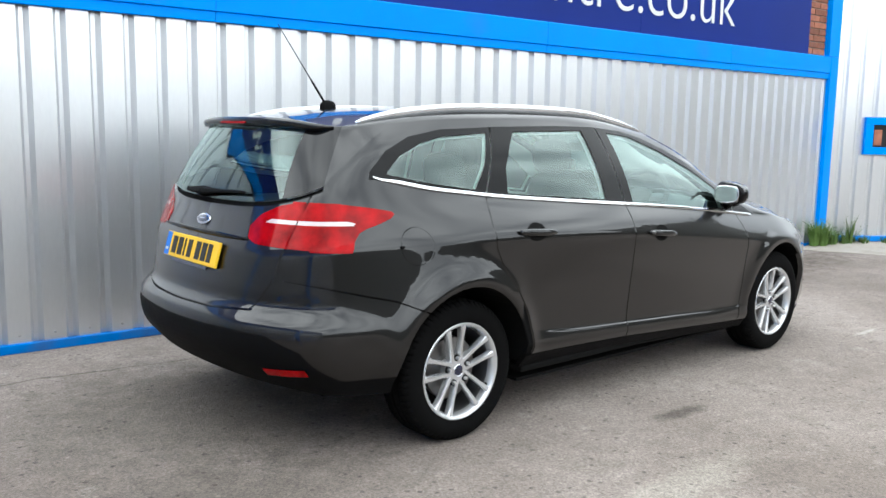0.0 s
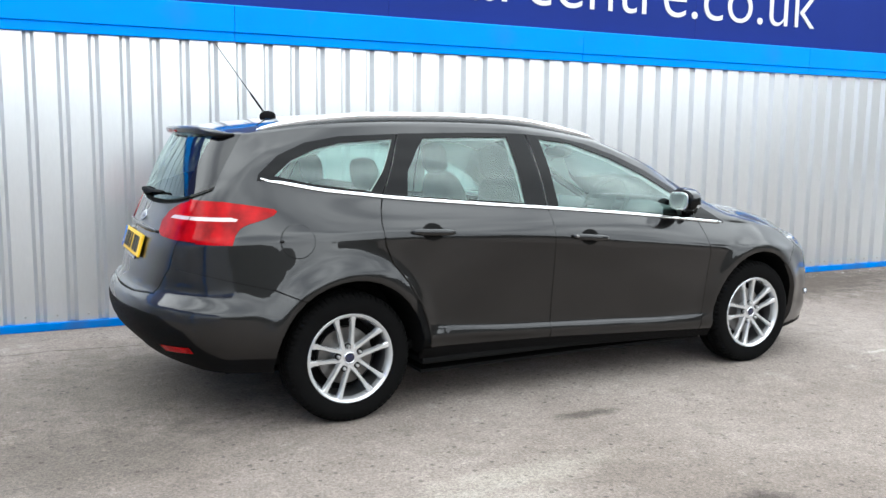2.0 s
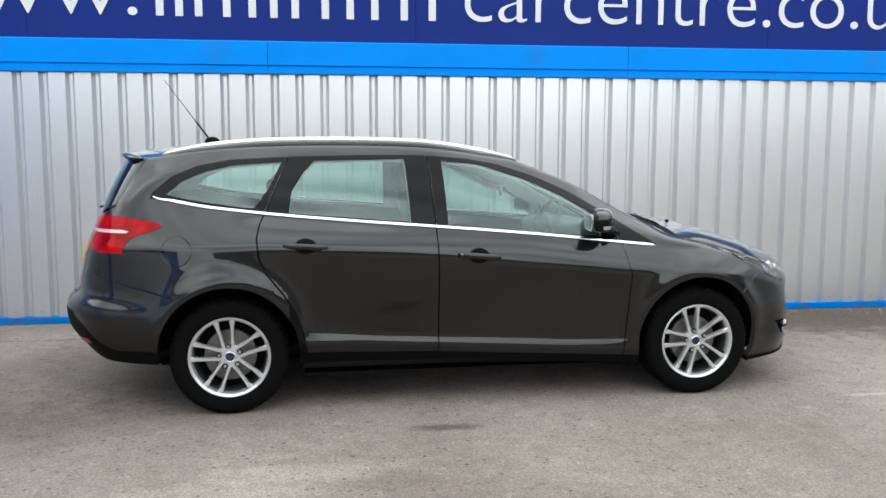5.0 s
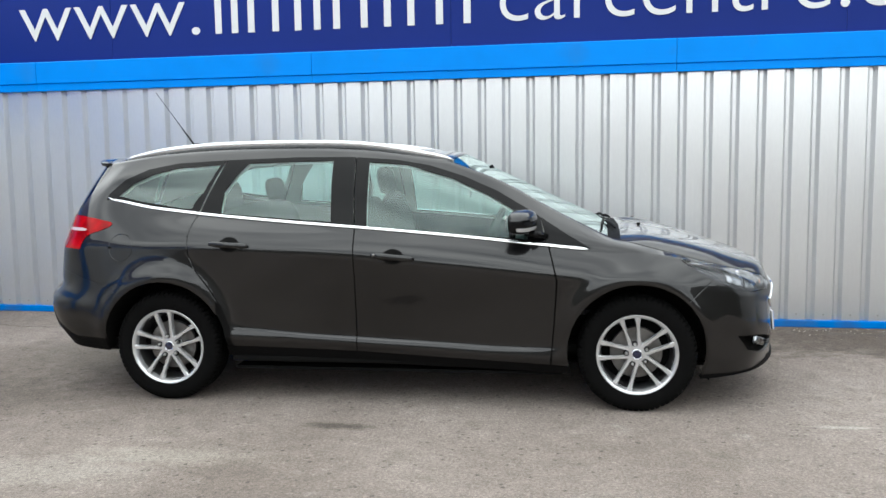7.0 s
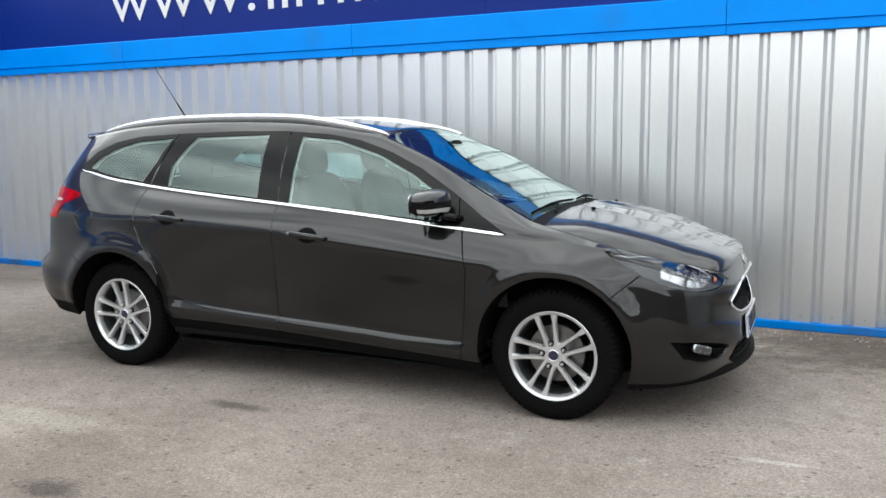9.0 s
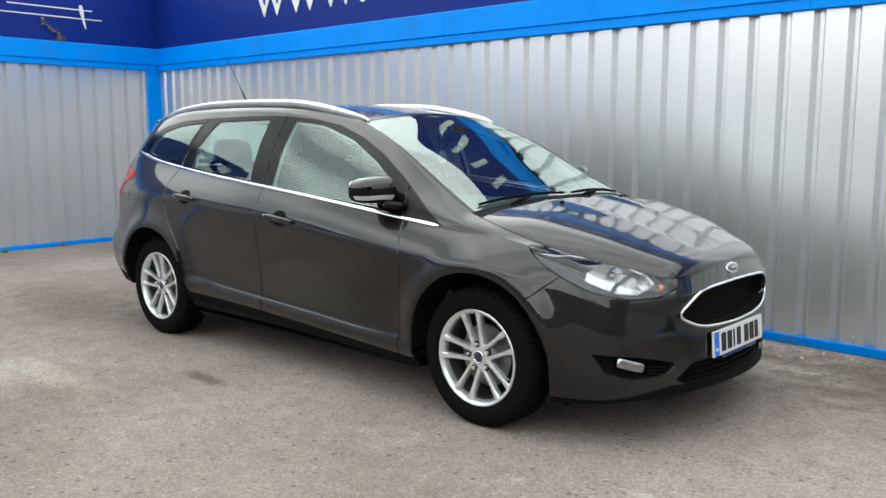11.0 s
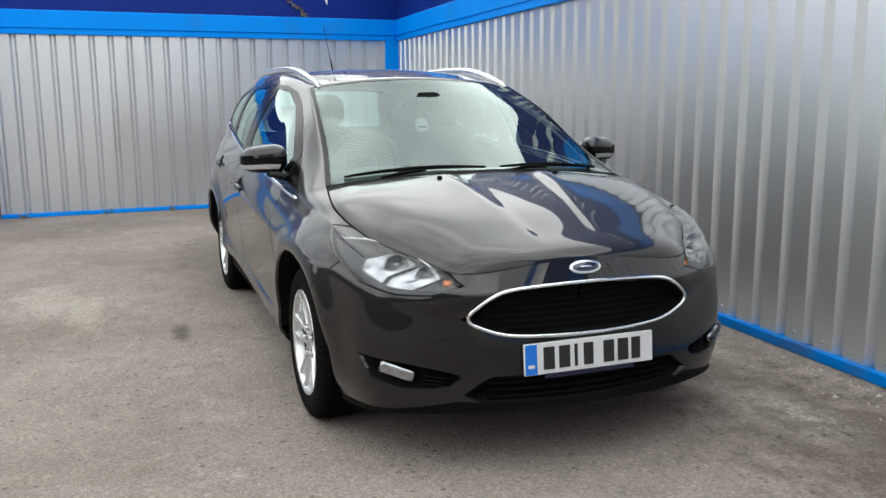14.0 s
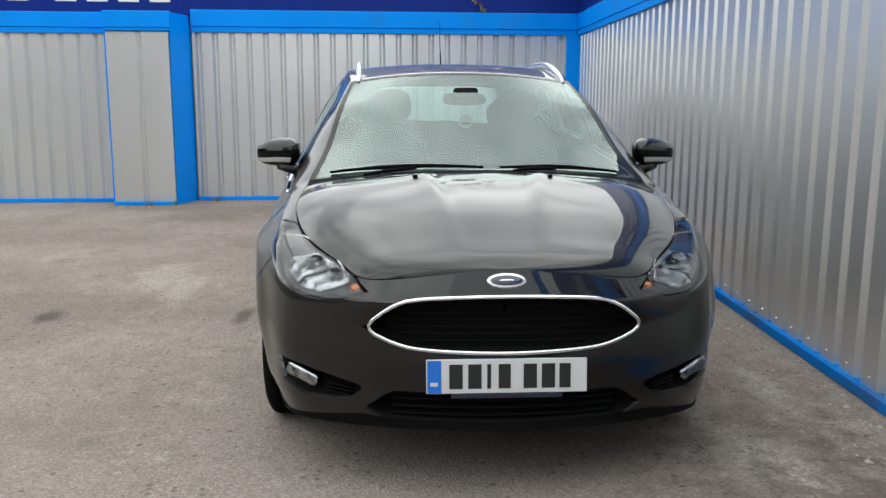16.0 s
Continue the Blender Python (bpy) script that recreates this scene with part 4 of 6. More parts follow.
def mesh_of(name_, bm, mat, smooth=True):
    me = bpy.data.meshes.new(name_)
    bmesh.ops.recalc_face_normals(bm, faces=bm.faces)
    bm.to_mesh(me)
    bm.free()
    me.materials.append(mat)
    for p in me.polygons:
        p.use_smooth = smooth
    if smooth:
        me.set_sharp_from_angle(angle=radians(38))
    return me


WHEEL_MESHES = {
    "rim": mesh_of("rim", rim_mesh(), M_ALLOY), "tyre": mesh_of("tyre", tyre_mesh(), M_RUBBER), "barrel": mesh_of("barrel", barrel_mesh(), M_ALLOY_IN),
    "spoke_a": mesh_of("spoke", spoke_mesh(-1), M_ALLOY), "spoke_b": mesh_of("spoke", spoke_mesh(1), M_ALLOY),
    "hub": mesh_of("hub", lathe([(0.0005, 0.031), (0.036, 0.030), (0.052, 0.0335), (0.066, 0.038), (0.069, 0.06), (0.06, 0.09)], even(40)), M_ALLOY),
    "cap": mesh_of("centre_cap", lathe([(0.0005, 0.0245), (0.016, 0.025), (0.0235, 0.027), (0.025, 0.031)], even(28)), M_BADGE),
    "cap_ring": mesh_of("cap_ring", lathe([(0.0235, 0.0265), (0.0255, 0.0255), (0.028, 0.0275), (0.029, 0.032)], even(28)), M_SATIN),
    "nut": mesh_of("wheel_nut", nut_mesh(), M_SCREW), "well": mesh_of("nut_well", lathe([(0.0004, 0.032), (0.0135, 0.0305), (0.0145, 0.0295), (0.0145, 0.038)], even(16)), M_SHELL),
    "disc": mesh_of("brake_disc", disc(0.139, 0.085, 0.108, 40), M_DISC), "back": mesh_of("inner_dark", disc(0.182, 0.15, 0.16, 40), M_SHELL),
    "valve": mesh_of("valve", lathe([(0.0005, -0.014), (0.004, -0.012), (0.0045, 0.0)], even(8)), M_RUBBER)}


def place(name_, key, parent, m=None):
    ob = new(name_, WHEEL_MESHES[key])
    ob.parent = parent
    if m is not None:
        ob.matrix_basis = m
    return ob


def add_wheel(x, y, flip, spin):
    m = pose(x, y, 0.312, 0, 0, 180 if flip else 0) @ pose(0, 0, 0, 0, spin, 0)
    w = place("wheel", "rim", car, m)
    w["label"] = "silver five-twin-spoke alloy wheel with black tyre"
    keep_flat = pose(0, 0, 0, 0, -spin, 0)
    place("tyre", "tyre", w, keep_flat)
    for k in range(5):
        turn = pose(0, 0, 0, 0, 72 * k, 0)
        place("spoke", "spoke_a", w, turn)
        place("spoke", "spoke_b", w, turn)
        nut = pose(0, 0, 0, 0, 72 * k, 0) @ Matrix.Translation((0.0, 0, 0.0575))
        place("nut_well", "well", w, nut)
        place("wheel_nut", "nut", w, nut)
    for nm, key in (("hub", "hub"), ("centre_cap", "cap"), ("cap_ring", "cap_ring"), ("brake_disc", "disc"), ("inner_dark", "back"), ("barrel", "barrel")):
        place(nm, key, w)
    place("valve", "valve", w, pose(0, 0.02, 0, 0, 126, 0) @ Matrix.Translation((0, 0.012, 0.188)))


add_wheel(1.324, -0.862, False, -12)
add_wheel(-1.324, -0.856, False, -8)
add_wheel(1.324, 0.862, True, 20)
add_wheel(-1.324, 0.856, True, 50)


def wheel_tub(ax, az, rad, s):
    """The dark liner of a wheel opening, with its inner wall."""
    bm = bmesh.new()
    n = 24
    rings = []
    angles = [radians(-5 + 190 * k / n) for k in range(n + 1)]
    for inner in (False, True):
        ringv = []
        for a in angles:
            x, z = ax + (rad + 0.003) * math.cos(a), az + (rad + 0.003) * math.sin(a)
            hit = tree.ray_cast(Vector((x, -3, z)), Vector((0, 1, 0)))[0]
            y = 0.55 if inner else (-hit.y - 0.011 if hit is not None and hit.y < -0.5 else 0.78)
            ringv.append(bm.verts.new((x, s * y, z)))
        rings.append(ringv)
    for k in range(n):
        bm.faces.new((rings[0][k], rings[0][k + 1], rings[1][k + 1], rings[1][k]))
    bm.faces.new(rings[1])
    return bm


for ax, az, rad in ARCHES:
    for s in (-1, 1):
        part("wheel_arch_liner", wheel_tub(ax, az, rad, s), M_SHELL, car, smooth=False)
part("underfloor", box(-1.85, 1.9, -0.55, 0.55, 0.22, 0.28, 0.01), M_SHELL, car)
for s in (-1, 1):
    part("underfloor_side", box(-0.94, 0.95, min(s * 0.56, s * 0.84), max(s * 0.56, s * 0.84), 0.235, 0.27, 0.01), M_SHELL, car)

# ---- car details ----
def hit_surface(o, d):
    h = tree.ray_cast(Vector(o), Vector(d))
    return (h[0], surface_normal(h[0])) if h[0] is not None else (None, None)


def along_x(y, z, e):
    """The outermost point of the nose (e = 1) or the tail (e = -1) near y, z."""
    best = None
    for nudge in (0.0, 0.003, -0.003, 0.006, -0.006):
        h = hit_surface((e * 3.5, y + nudge, z + abs(nudge) * 0.3), (-e, 0, 0))
        if h[0] is not None and (best is None or h[0].x * e > best[0].x * e + 0.02):
            best = h
    return (Vector((best[0].x, y, z)), best[1])


def front_at(y, z):
    return along_x(y, z, 1)


def rear_at(y, z):
    return along_x(y, z, -1)


def side_at(x, z, s=-1):
    return hit_surface((x, s * 3, z), (0, -s, 0))


def top_at(x, y):
    return hit_surface((x, y if abs(y) > 2e-3 else 2e-3, 3), (0, 0, -1))


def sweep(points, normals, section, closed=False, scale=None):
    """Carries a section, pairs of (across, out), along the points; out follows the normals. scale: a factor for each point."""
    bm = bmesh.new()
    rows = []
    n = len(points)
    for i, p in enumerate(points):
        a = points[(i - 1) % n] if closed or i else points[0]
        b = points[(i + 1) % n] if closed or i < n - 1 else points[-1]
        t = (b - a).normalized()
        out = (normals[i] - t * normals[i].dot(t)).normalized()
        across = t.cross(out)
        k = scale[i] if scale else 1.0
        rows.append([bm.verts.new(p + across * (u * k) + out * (v * k)) for u, v in section])
    m = len(section)
    for i in range(n if closed else n - 1):
        a, b = rows[i], rows[(i + 1) % n]
        for j in range(m):
            bm.faces.new((a[j], a[(j + 1) % m], b[(j + 1) % m], b[j]))
    if not closed:
        bm.faces.new(rows[0][::-1])
        bm.faces.new(rows[-1])
    bmesh.ops.recalc_face_normals(bm, faces=bm.faces)
    return bm


def rounded(w, h, r=0.35, lift=0.0):
    """A rounded bar section, w across and h out."""
    pts = []
    rr = r * min(w, h)
    for cx, cy, a0 in ((w / 2 - rr, h / 2 - rr, 0), (-w / 2 + rr, h / 2 - rr, 90), (-w / 2 + rr, -h / 2 + rr, 180), (w / 2 - rr, -h / 2 + rr, 270)):
        for k in range(4):
            a = radians(a0 + 30 * k)
            pts.append((cx + rr * math.cos(a), cy + rr * math.sin(a) + lift))
    return pts


def soft_box(sx, sy, sz, power=4.0, n=14):
    """A rounded block: a superellipsoid of the given full sizes."""
    bm = bmesh.new()
    bmesh.ops.create_uvsphere(bm, u_segments=2 * n, v_segments=n, radius=1.0)
    for v in bm.verts:
        p = v.co
        k = (abs(p.x) ** power + abs(p.y) ** power + abs(p.z) ** power) ** (-1 / power)
        v.co = Vector((p.x * k * sx / 2, p.y * k * sy / 2, p.z * k * sz / 2))
    return bm


def moved(bm, m):
    bmesh.ops.transform(bm, matrix=m, verts=bm.verts)
    return bm


def mirrored(bm, s):
    if s > 0:
        for v in bm.verts:
            v.co.y = -v.co.y
        bmesh.ops.reverse_faces(bm, faces=bm.faces)
    return bm


# chrome strip under the side windows
def belt_strip(s):
    pts, ns = [], []
    row = [q for q in grid[V_BELT] if -1.712 < q.x < 1.085]
    for q in row:
        p = Vector((q.x, -q.y, q.z))
        if q.x < -1.675:
            p.z += 0.35 * (-1.675 - q.x)
        pts.append(p)
        ns.append(Vector((0, -0.93, 0.35)))
    sc = [0.35 + 0.65 * min(1.0, i / 5) for i in range(len(pts))]
    sc[-2:] = [0.75, 0.4]
    return mirrored(sweep(pts, ns, rounded(0.017, 0.012, 0.3, 0.003), scale=sc), s)


for s in (-1, 1):
    part("belt_trim", belt_strip(s), M_CHROME, car, "bright chrome strip under the windows", True)


# roof rails
def roof_rail(s):
    pts, ns, sc = [], [], []
    n = 46
    for i in range(n + 1):
        f = i / n
        x = -1.68 + 1.99 * f
        w = 0.545 - 0.02 * f + 0.012 * math.sin(math.pi * f)
        h, nn = top_at(x, -w)
        rise = min(1.0, math.sin(math.pi * min(max(f, 0.0), 1.0)) ** 0.5 * 1.15)
        pts.append(h + Vector((0, 0, 0.002 + 0.026 * rise)))
        ns.append(Vector((0, -0.25, 1)))
        sc.append(0.5 + 0.5 * min(1, 9 * min(f, 1 - f)))
    sec = [(0.017, -0.03), (0.016, 0.004), (0.010, 0.013), (0.0, 0.016), (-0.010, 0.013), (-0.016, 0.004), (-0.017, -0.03)]
    return mirrored(sweep(pts, ns, sec, scale=sc), s)


for s in (-1, 1):
    part("roof_rail", roof_rail(s), M_SATIN, car, "satin silver roof rail", True)


# spoiler lip and its lamp
def spoiler():
    last = STATION[2] + 3
    half = [grid[V_EDGE][c] for c in range(last)]
    pts = [Vector((q.x, -q.y, q.z)) for q in half[::-1]] + [Vector((q.x, q.y, q.z)) for q in half[1:]]
    ns = [Vector((-0.95, 0.5 * p.y, 0.12)) for p in pts]
    n = len(pts)
    sc = [0.35 + 0.65 * smoothstep(0, 6, min(i, n - 1 - i)) for i in range(n)]
    return sweep(pts, ns, [(0.006, -0.06), (0.009, 0.0), (0.006, 0.038), (-0.006, 0.046), (-0.022, 0.036), (-0.03, 0.0), (-0.03, -0.05)], scale=sc)


bm = spoiler()
part("roof_spoiler", bm, M_PAINT, car, "gloss dark spoiler over the rear window", True)
part("brake_light", moved(soft_box(0.014, 0.24, 0.012, 5), Matrix.Translation((-1.966, 0, 1.377))), M_RED, car, "dark red high brake light", True)

# aerial
base = moved(soft_box(0.09, 0.036, 0.066, 2.2), Matrix.Translation((-1.465, 0, 1.457)))
aer = part("aerial_base", base, M_PLASTIC, car, "black fin-shaped aerial base", True)
a0, a1 = Vector((-1.485, 0, 1.48)), Vector((-1.735, 0, 1.825))
pts = [a0.lerp(a1, k / 12) for k in range(13)]
part("aerial_mast", sweep(pts, [Vector((1, 0, 0.7))] * 13, rounded(0.0085, 0.0085, 0.49), scale=[1.25 if k < 4 else 0.62 - 0.02 * k + 0.05 for k in range(13)]), M_PLASTIC, car, "thin black roof aerial", True)


# door handles, the shade behind them painted as dark ovals
def handle(x0, x1, z0, z1, s):
    pts, ns = [], []
    for k in range(13):
        f = k / 12
        p, nn = side_at(x0 + (x1 - x0) * f, z0 + (z1 - z0) * f)
        out = 0.016 * math.sin(math.pi * min(max(f, 0.02), 0.98)) ** 0.4 + 0.004
        pts.append(p + Vector((0, -1, 0)) * out)
        ns.append(Vector((0, -1, 0.1)))
    sc = [0.55 + 0.45 * min(1.0, 5 * min(k / 12, 1 - k / 12)) for k in range(13)]
    return mirrored(sweep(pts, ns, rounded(0.032, 0.02, 0.45), scale=sc), s)


def cup_shade(xc, zc, s):
    """A flat dark oval laid on the door, painting the shade of the hollow behind the grip."""
    bm = bmesh.new()
    rows = []
    for f, d in ((1.0, 0.0015), (0.85, -0.006), (0.55, -0.011), (0.02, -0.0115)):
        ringv = []
        for k in range(24):
            a = 2 * math.pi * k / 24
            p, nn = side_at(xc + 0.058 * f * math.cos(a), zc + 0.042 * f * math.sin(a))
            ringv.append(bm.verts.new(p + Vector((0, -1, 0)) * (0.0025 if f == 1.0 else 0.0022)))
        rows.append(ringv)
    for a, b in zip(rows, rows[1:]):
        for k in range(24):
            bm.faces.new((a[k], a[(k + 1) % 24], b[(k + 1) % 24], b[k]))
    bmesh.ops.recalc_face_normals(bm, faces=bm.faces)
    return mirrored(bm, s)


for s in (-1, 1):
    for x0, x1, z0, z1 in ((-1.03, -0.80, 0.912, 0.900), (-0.10, 0.135, 0.853, 0.832)):
        part("handle_cup", cup_shade((x0 + x1) / 2, (z0 + z1) / 2, s), M_SHELL, car, smooth=True)
        part("door_handle", handle(x0, x1, z0, z1, s), M_PAINT, car, "dark grey pull door handle", True)
    p, nn = side_at(-0.085, 0.852)
part("door_lock", moved(lathe([(0.0004, -0.004), (0.007, -0.003), (0.009, 0.002), (0.009, 0.012)], even(16)), Matrix.Translation((-0.083, -0.935, 0.852))), M_DISC, car, "silver key lock", True)
part("fuel_catch", moved(soft_box(0.022, 0.012, 0.014, 2.5), Matrix.Translation((-1.652, -0.841, 0.886))), M_TRIM, car, smooth=True)


# door mirrors
def mirror_shell():
    bm = soft_box(0.165, 0.205, 0.142, 2.9, 20)
    for v in bm.verts:
        f = (v.co.y + 0.1025) / 0.205        # 0 at the outer end
        v.co.z *= 0.80 + 0.20 * f
        v.co.x = v.co.x * (0.78 + 0.22 * f)
        if v.co.x < -0.035:
            v.co.x = -0.035 + (v.co.x + 0.035) * 0.35
        v.co.x += 0.055 * f - 0.035
        v.co.z += 0.010 * f
    return bm


def split_mesh(bm, keep):
    for f in [f for f in bm.faces if not keep(f.calc_center_median())]:
        bm.faces.remove(f)
    for v in [v for v in bm.verts if not v.link_faces]:
        bm.verts.remove(v)
    return bm


for s in (-1, 1):
    at = Matrix.Translation((0.715, -0.888, 1.020))
    lower = moved(split_mesh(mirror_shell(), lambda c: c.z <= 0.018 or c.x < -0.052), at)
    mm = part("door_mirror", mirrored(lower, s), M_TRIM, car, "gloss black door mirror with painted cap", True)
    capm = moved(split_mesh(mirror_shell(), lambda c: c.z > 0.016 and c.x >= -0.055), at)
    part("mirror_cap", mirrored(capm, s), M_PAINT, mm, "", True)
    ind = moved(split_mesh(moved(mirror_shell(), Matrix.Scale(1.012, 4)), lambda c: -0.04 < c.z < -0.018 and c.x > -0.02 and c.y < 0.06), at)
    part("mirror_indicator", mirrored(ind, s), M_CLEAR, mm, "white indicator lens", True)
    gl = moved(soft_box(0.006, 0.15, 0.10, 4), Matrix.Translation((0.636, -0.895, 1.020)))
    part("mirror_glass", mirrored(gl, s), M_MIRROR, mm, "", True)
    arm = sweep([Vector((0.76, -0.86, 0.965)), Vector((0.79, -0.825, 0.955)), Vector((0.82, -0.78, 0.945))], [Vector((0, 0, 1))] * 3, rounded(0.085, 0.035, 0.45))
    part("mirror_arm", mirrored(arm, s), M_TRIM, mm, "", True)


# grille: bright surround, dark bars; lower intake bars
def resample(line, step):
    out = []
    for a, b in zip(line, line[1:]):
        n = max(1, int(math.hypot(b[0] - a[0], b[1] - a[1]) / step))
        out += [(a[0] + (b[0] - a[0]) * k / n, a[1] + (b[1] - a[1]) * k / n) for k in range(n)]
    return out + [line[-1]]


def corner_round(line, times=2):
    for _ in range(times):
        new_ = []
        n = len(line)
        for i in range(n):
            a, b = line[i], line[(i + 1) % n]
            new_ += [(a[0] * 0.78 + b[0] * 0.22, a[1] * 0.78 + b[1] * 0.22), (a[0] * 0.22 + b[0] * 0.78, a[1] * 0.22 + b[1] * 0.78)]
        line = new_
    return line


GRILLE_LOOP = [(0, .655), (.26, .648), (.36, .632), (.467, .545), (.335, .488), (.2, .476), (0, .47), (-.2, .476), (-.335, .488), (-.467, .545), (-.36, .632), (-.26, .648)]
loop = corner_round(GRILLE_LOOP)
loop = resample(loop + loop[:1], 0.02)[:-1]
pts, ns = [], []
for y, z in loop:
    p, nn = front_at(y, z)
    pts.append(p)
    ns.append(nn)
part("grille_surround", sweep(pts, ns, rounded(0.013, 0.012, 0.45, 0.003), closed=True), M_CHROME, car, "chrome grille surround", True)


def bars_across(z_list, half_of, back, thick):
    made = []
    for z in z_list:
        w = half_of(z)
        pts, ns = [], []
        for k in range(17):
            y = -w + 2 * w * k / 16
            p, nn = front_at(y, z)
            pts.append(p - Vector((back, 0, 0)))
            ns.append(Vector((1, 0, 0)))
        made.append(sweep(pts, ns, rounded(thick, thick * 1.6, 0.3)))
    return made


def grille_half(z):
    return 0.45 * min(1.0, (z - 0.40) / 0.145) if z < 0.545 else 0.45 - (z - 0.545) * 0.9


for bm in bars_across([0.497, 0.520, 0.543, 0.566, 0.589, 0.612, 0.633], lambda z: grille_half(z) - 0.02, 0.05, 0.004):
    part("grille_bar", bm, M_SHELL, car, smooth=True)
for bm in bars_across([0.262, 0.287, 0.312, 0.330], lambda z: 0.37, 0.03, 0.008):
    part("intake_bar", bm, M_PLASTIC, car, smooth=True)


# badges
def oval(w, h, d):
    return soft_box(d, w, h, 2.0, 16)


p, nn = front_at(0, 0.702)
tilt = pose(0, 0, 0, 0, -28, 0)
bd = part("nose_badge", moved(oval(0.128, 0.052, 0.012), Matrix.Translation(p + nn * 0.001) @ tilt), M_SATIN, car, "oval badge with silver rim", True)
part("badge_field", moved(oval(0.113, 0.040, 0.013), Matrix.Translation(p + nn * 0.0022) @ tilt), M_BADGE, bd, "", True)
part("badge_mark", moved(oval(0.07, 0.010, 0.013), Matrix.Translation(p + nn * 0.0034) @ tilt), M_SATIN, bd, "", True)
p, nn = rear_at(0.0, 0.952)
tilt = pose(0, 0, 0, 0, 30, 0)
bd = part("tail_badge", moved(oval(0.128, 0.054, 0.012), Matrix.Translation(p + nn * 0.003) @ tilt), M_SATIN, car, "oval badge with silver rim", True)
part("badge_field", moved(oval(0.113, 0.041, 0.013), Matrix.Translation(p + nn * 0.0042) @ tilt), M_BADGE, bd, "", True)
part("badge_mark", moved(oval(0.07, 0.010, 0.013), Matrix.Translation(p + nn * 0.0054) @ tilt), M_SATIN, bd, "", True)


# number plates, their writing as plain bars
def plate(m, mat, name_, label):
    root = part(name_, moved(box(-0.006, 0.006, -0.26, 0.26, -0.0555, 0.0555, 0.003), m), mat, car, label)
    bs = -1
    y0 = bs * 0.212
    part("plate_band", moved(box(0.0045, 0.0075, min(y0, bs * 0.257), max(y0, bs * 0.257), -0.053, 0.053), m), M_PLATE_B, root)
    part("band_mark", moved(box(0.0075, 0.0085, bs * 0.235 - 0.012, bs * 0.235 + 0.012, -0.03, -0.018), m), M_PLATE_W, root)
    order = [-0.165, -0.104, -0.058, -0.008, 0.075, 0.134, 0.188]
    widths = [0.05, 0.05, 0.014, 0.045, 0.05, 0.05, 0.042]
    for y, w in zip(order, widths):
        y = y * -bs
        part("plate_bar", moved(box(0.0055, 0.0085, y - w * 0.43, y + w * 0.43, -0.0395, 0.0395), m), M_BLACKBAR, root)
    part("plate_strip", moved(box(-0.006, 0.004, -0.18, 0.18, -0.072, -0.0575, 0.001), m), M_BADGE, root, "dark blue strip under the plate")
    return root


plate(pose(2.147, 0, 0.399, 0, -5, 0), M_PLATE_W, "front_plate", "white number plate with blue band")
plate(pose(rear_at(0, 0.822)[0].x - 0.004, 0, 0.822, 0, 0, 180) @ pose(0, 0, 0, 0, -16, 0), M_PLATE_Y, "rear_plate", "yellow number plate with blue band")
pts = [rear_at(-0.40 + 0.8 * k / 20, 0.903)[0] for k in range(21)]
part("plate_lintel", sweep(pts, [Vector((-1, 0, 0))] * 21, rounded(0.022, 0.024, 0.4), scale=[0.6 + 0.4 * min(1, 4 * min(k / 20, 1 - k / 20)) for k in range(21)]), M_GLOSSBLACK, car, "black grip strip over the plate", True)


# headlamps
HEAD_TOP = [(1.60, .803), (1.70, .792), (1.80, .776), (1.88, .752), (1.95, .722), (2.01, .69)]


def lamp_brow(s):
    """A bright strip added inside the lens along the bonnet edge, standing in for its sky reflection."""
    pts, ns = [], []
    for x, z in resample(HEAD_TOP, 0.02):
        p, nn = side_at(x, z)
        pts.append(p - nn * 0.010)
        ns.append(nn)
    n = len(pts)
    return mirrored(sweep(pts, ns, rounded(0.007, 0.006, 0.4), scale=[0.4 + 0.6 * min(1.0, 5 * min(k, n - 1 - k) / n) for k in range(n)]), s)


def dish(r, depth, seg=28):
    prof = [(r * 0.06, depth), (r * 0.35, depth * 0.86), (r * 0.65, depth * 0.55), (r * 0.9, depth * 0.15), (r, 0.0)]
    return lathe(prof, even(seg))


def facing(p, d):
    """Turns the -y axis of a lathed shape to the way d, at p."""
    q = Vector((0, -1, 0)).rotation_difference(Vector(d).normalized()).to_matrix().to_4x4()
    return Matrix.Translation(p) @ q


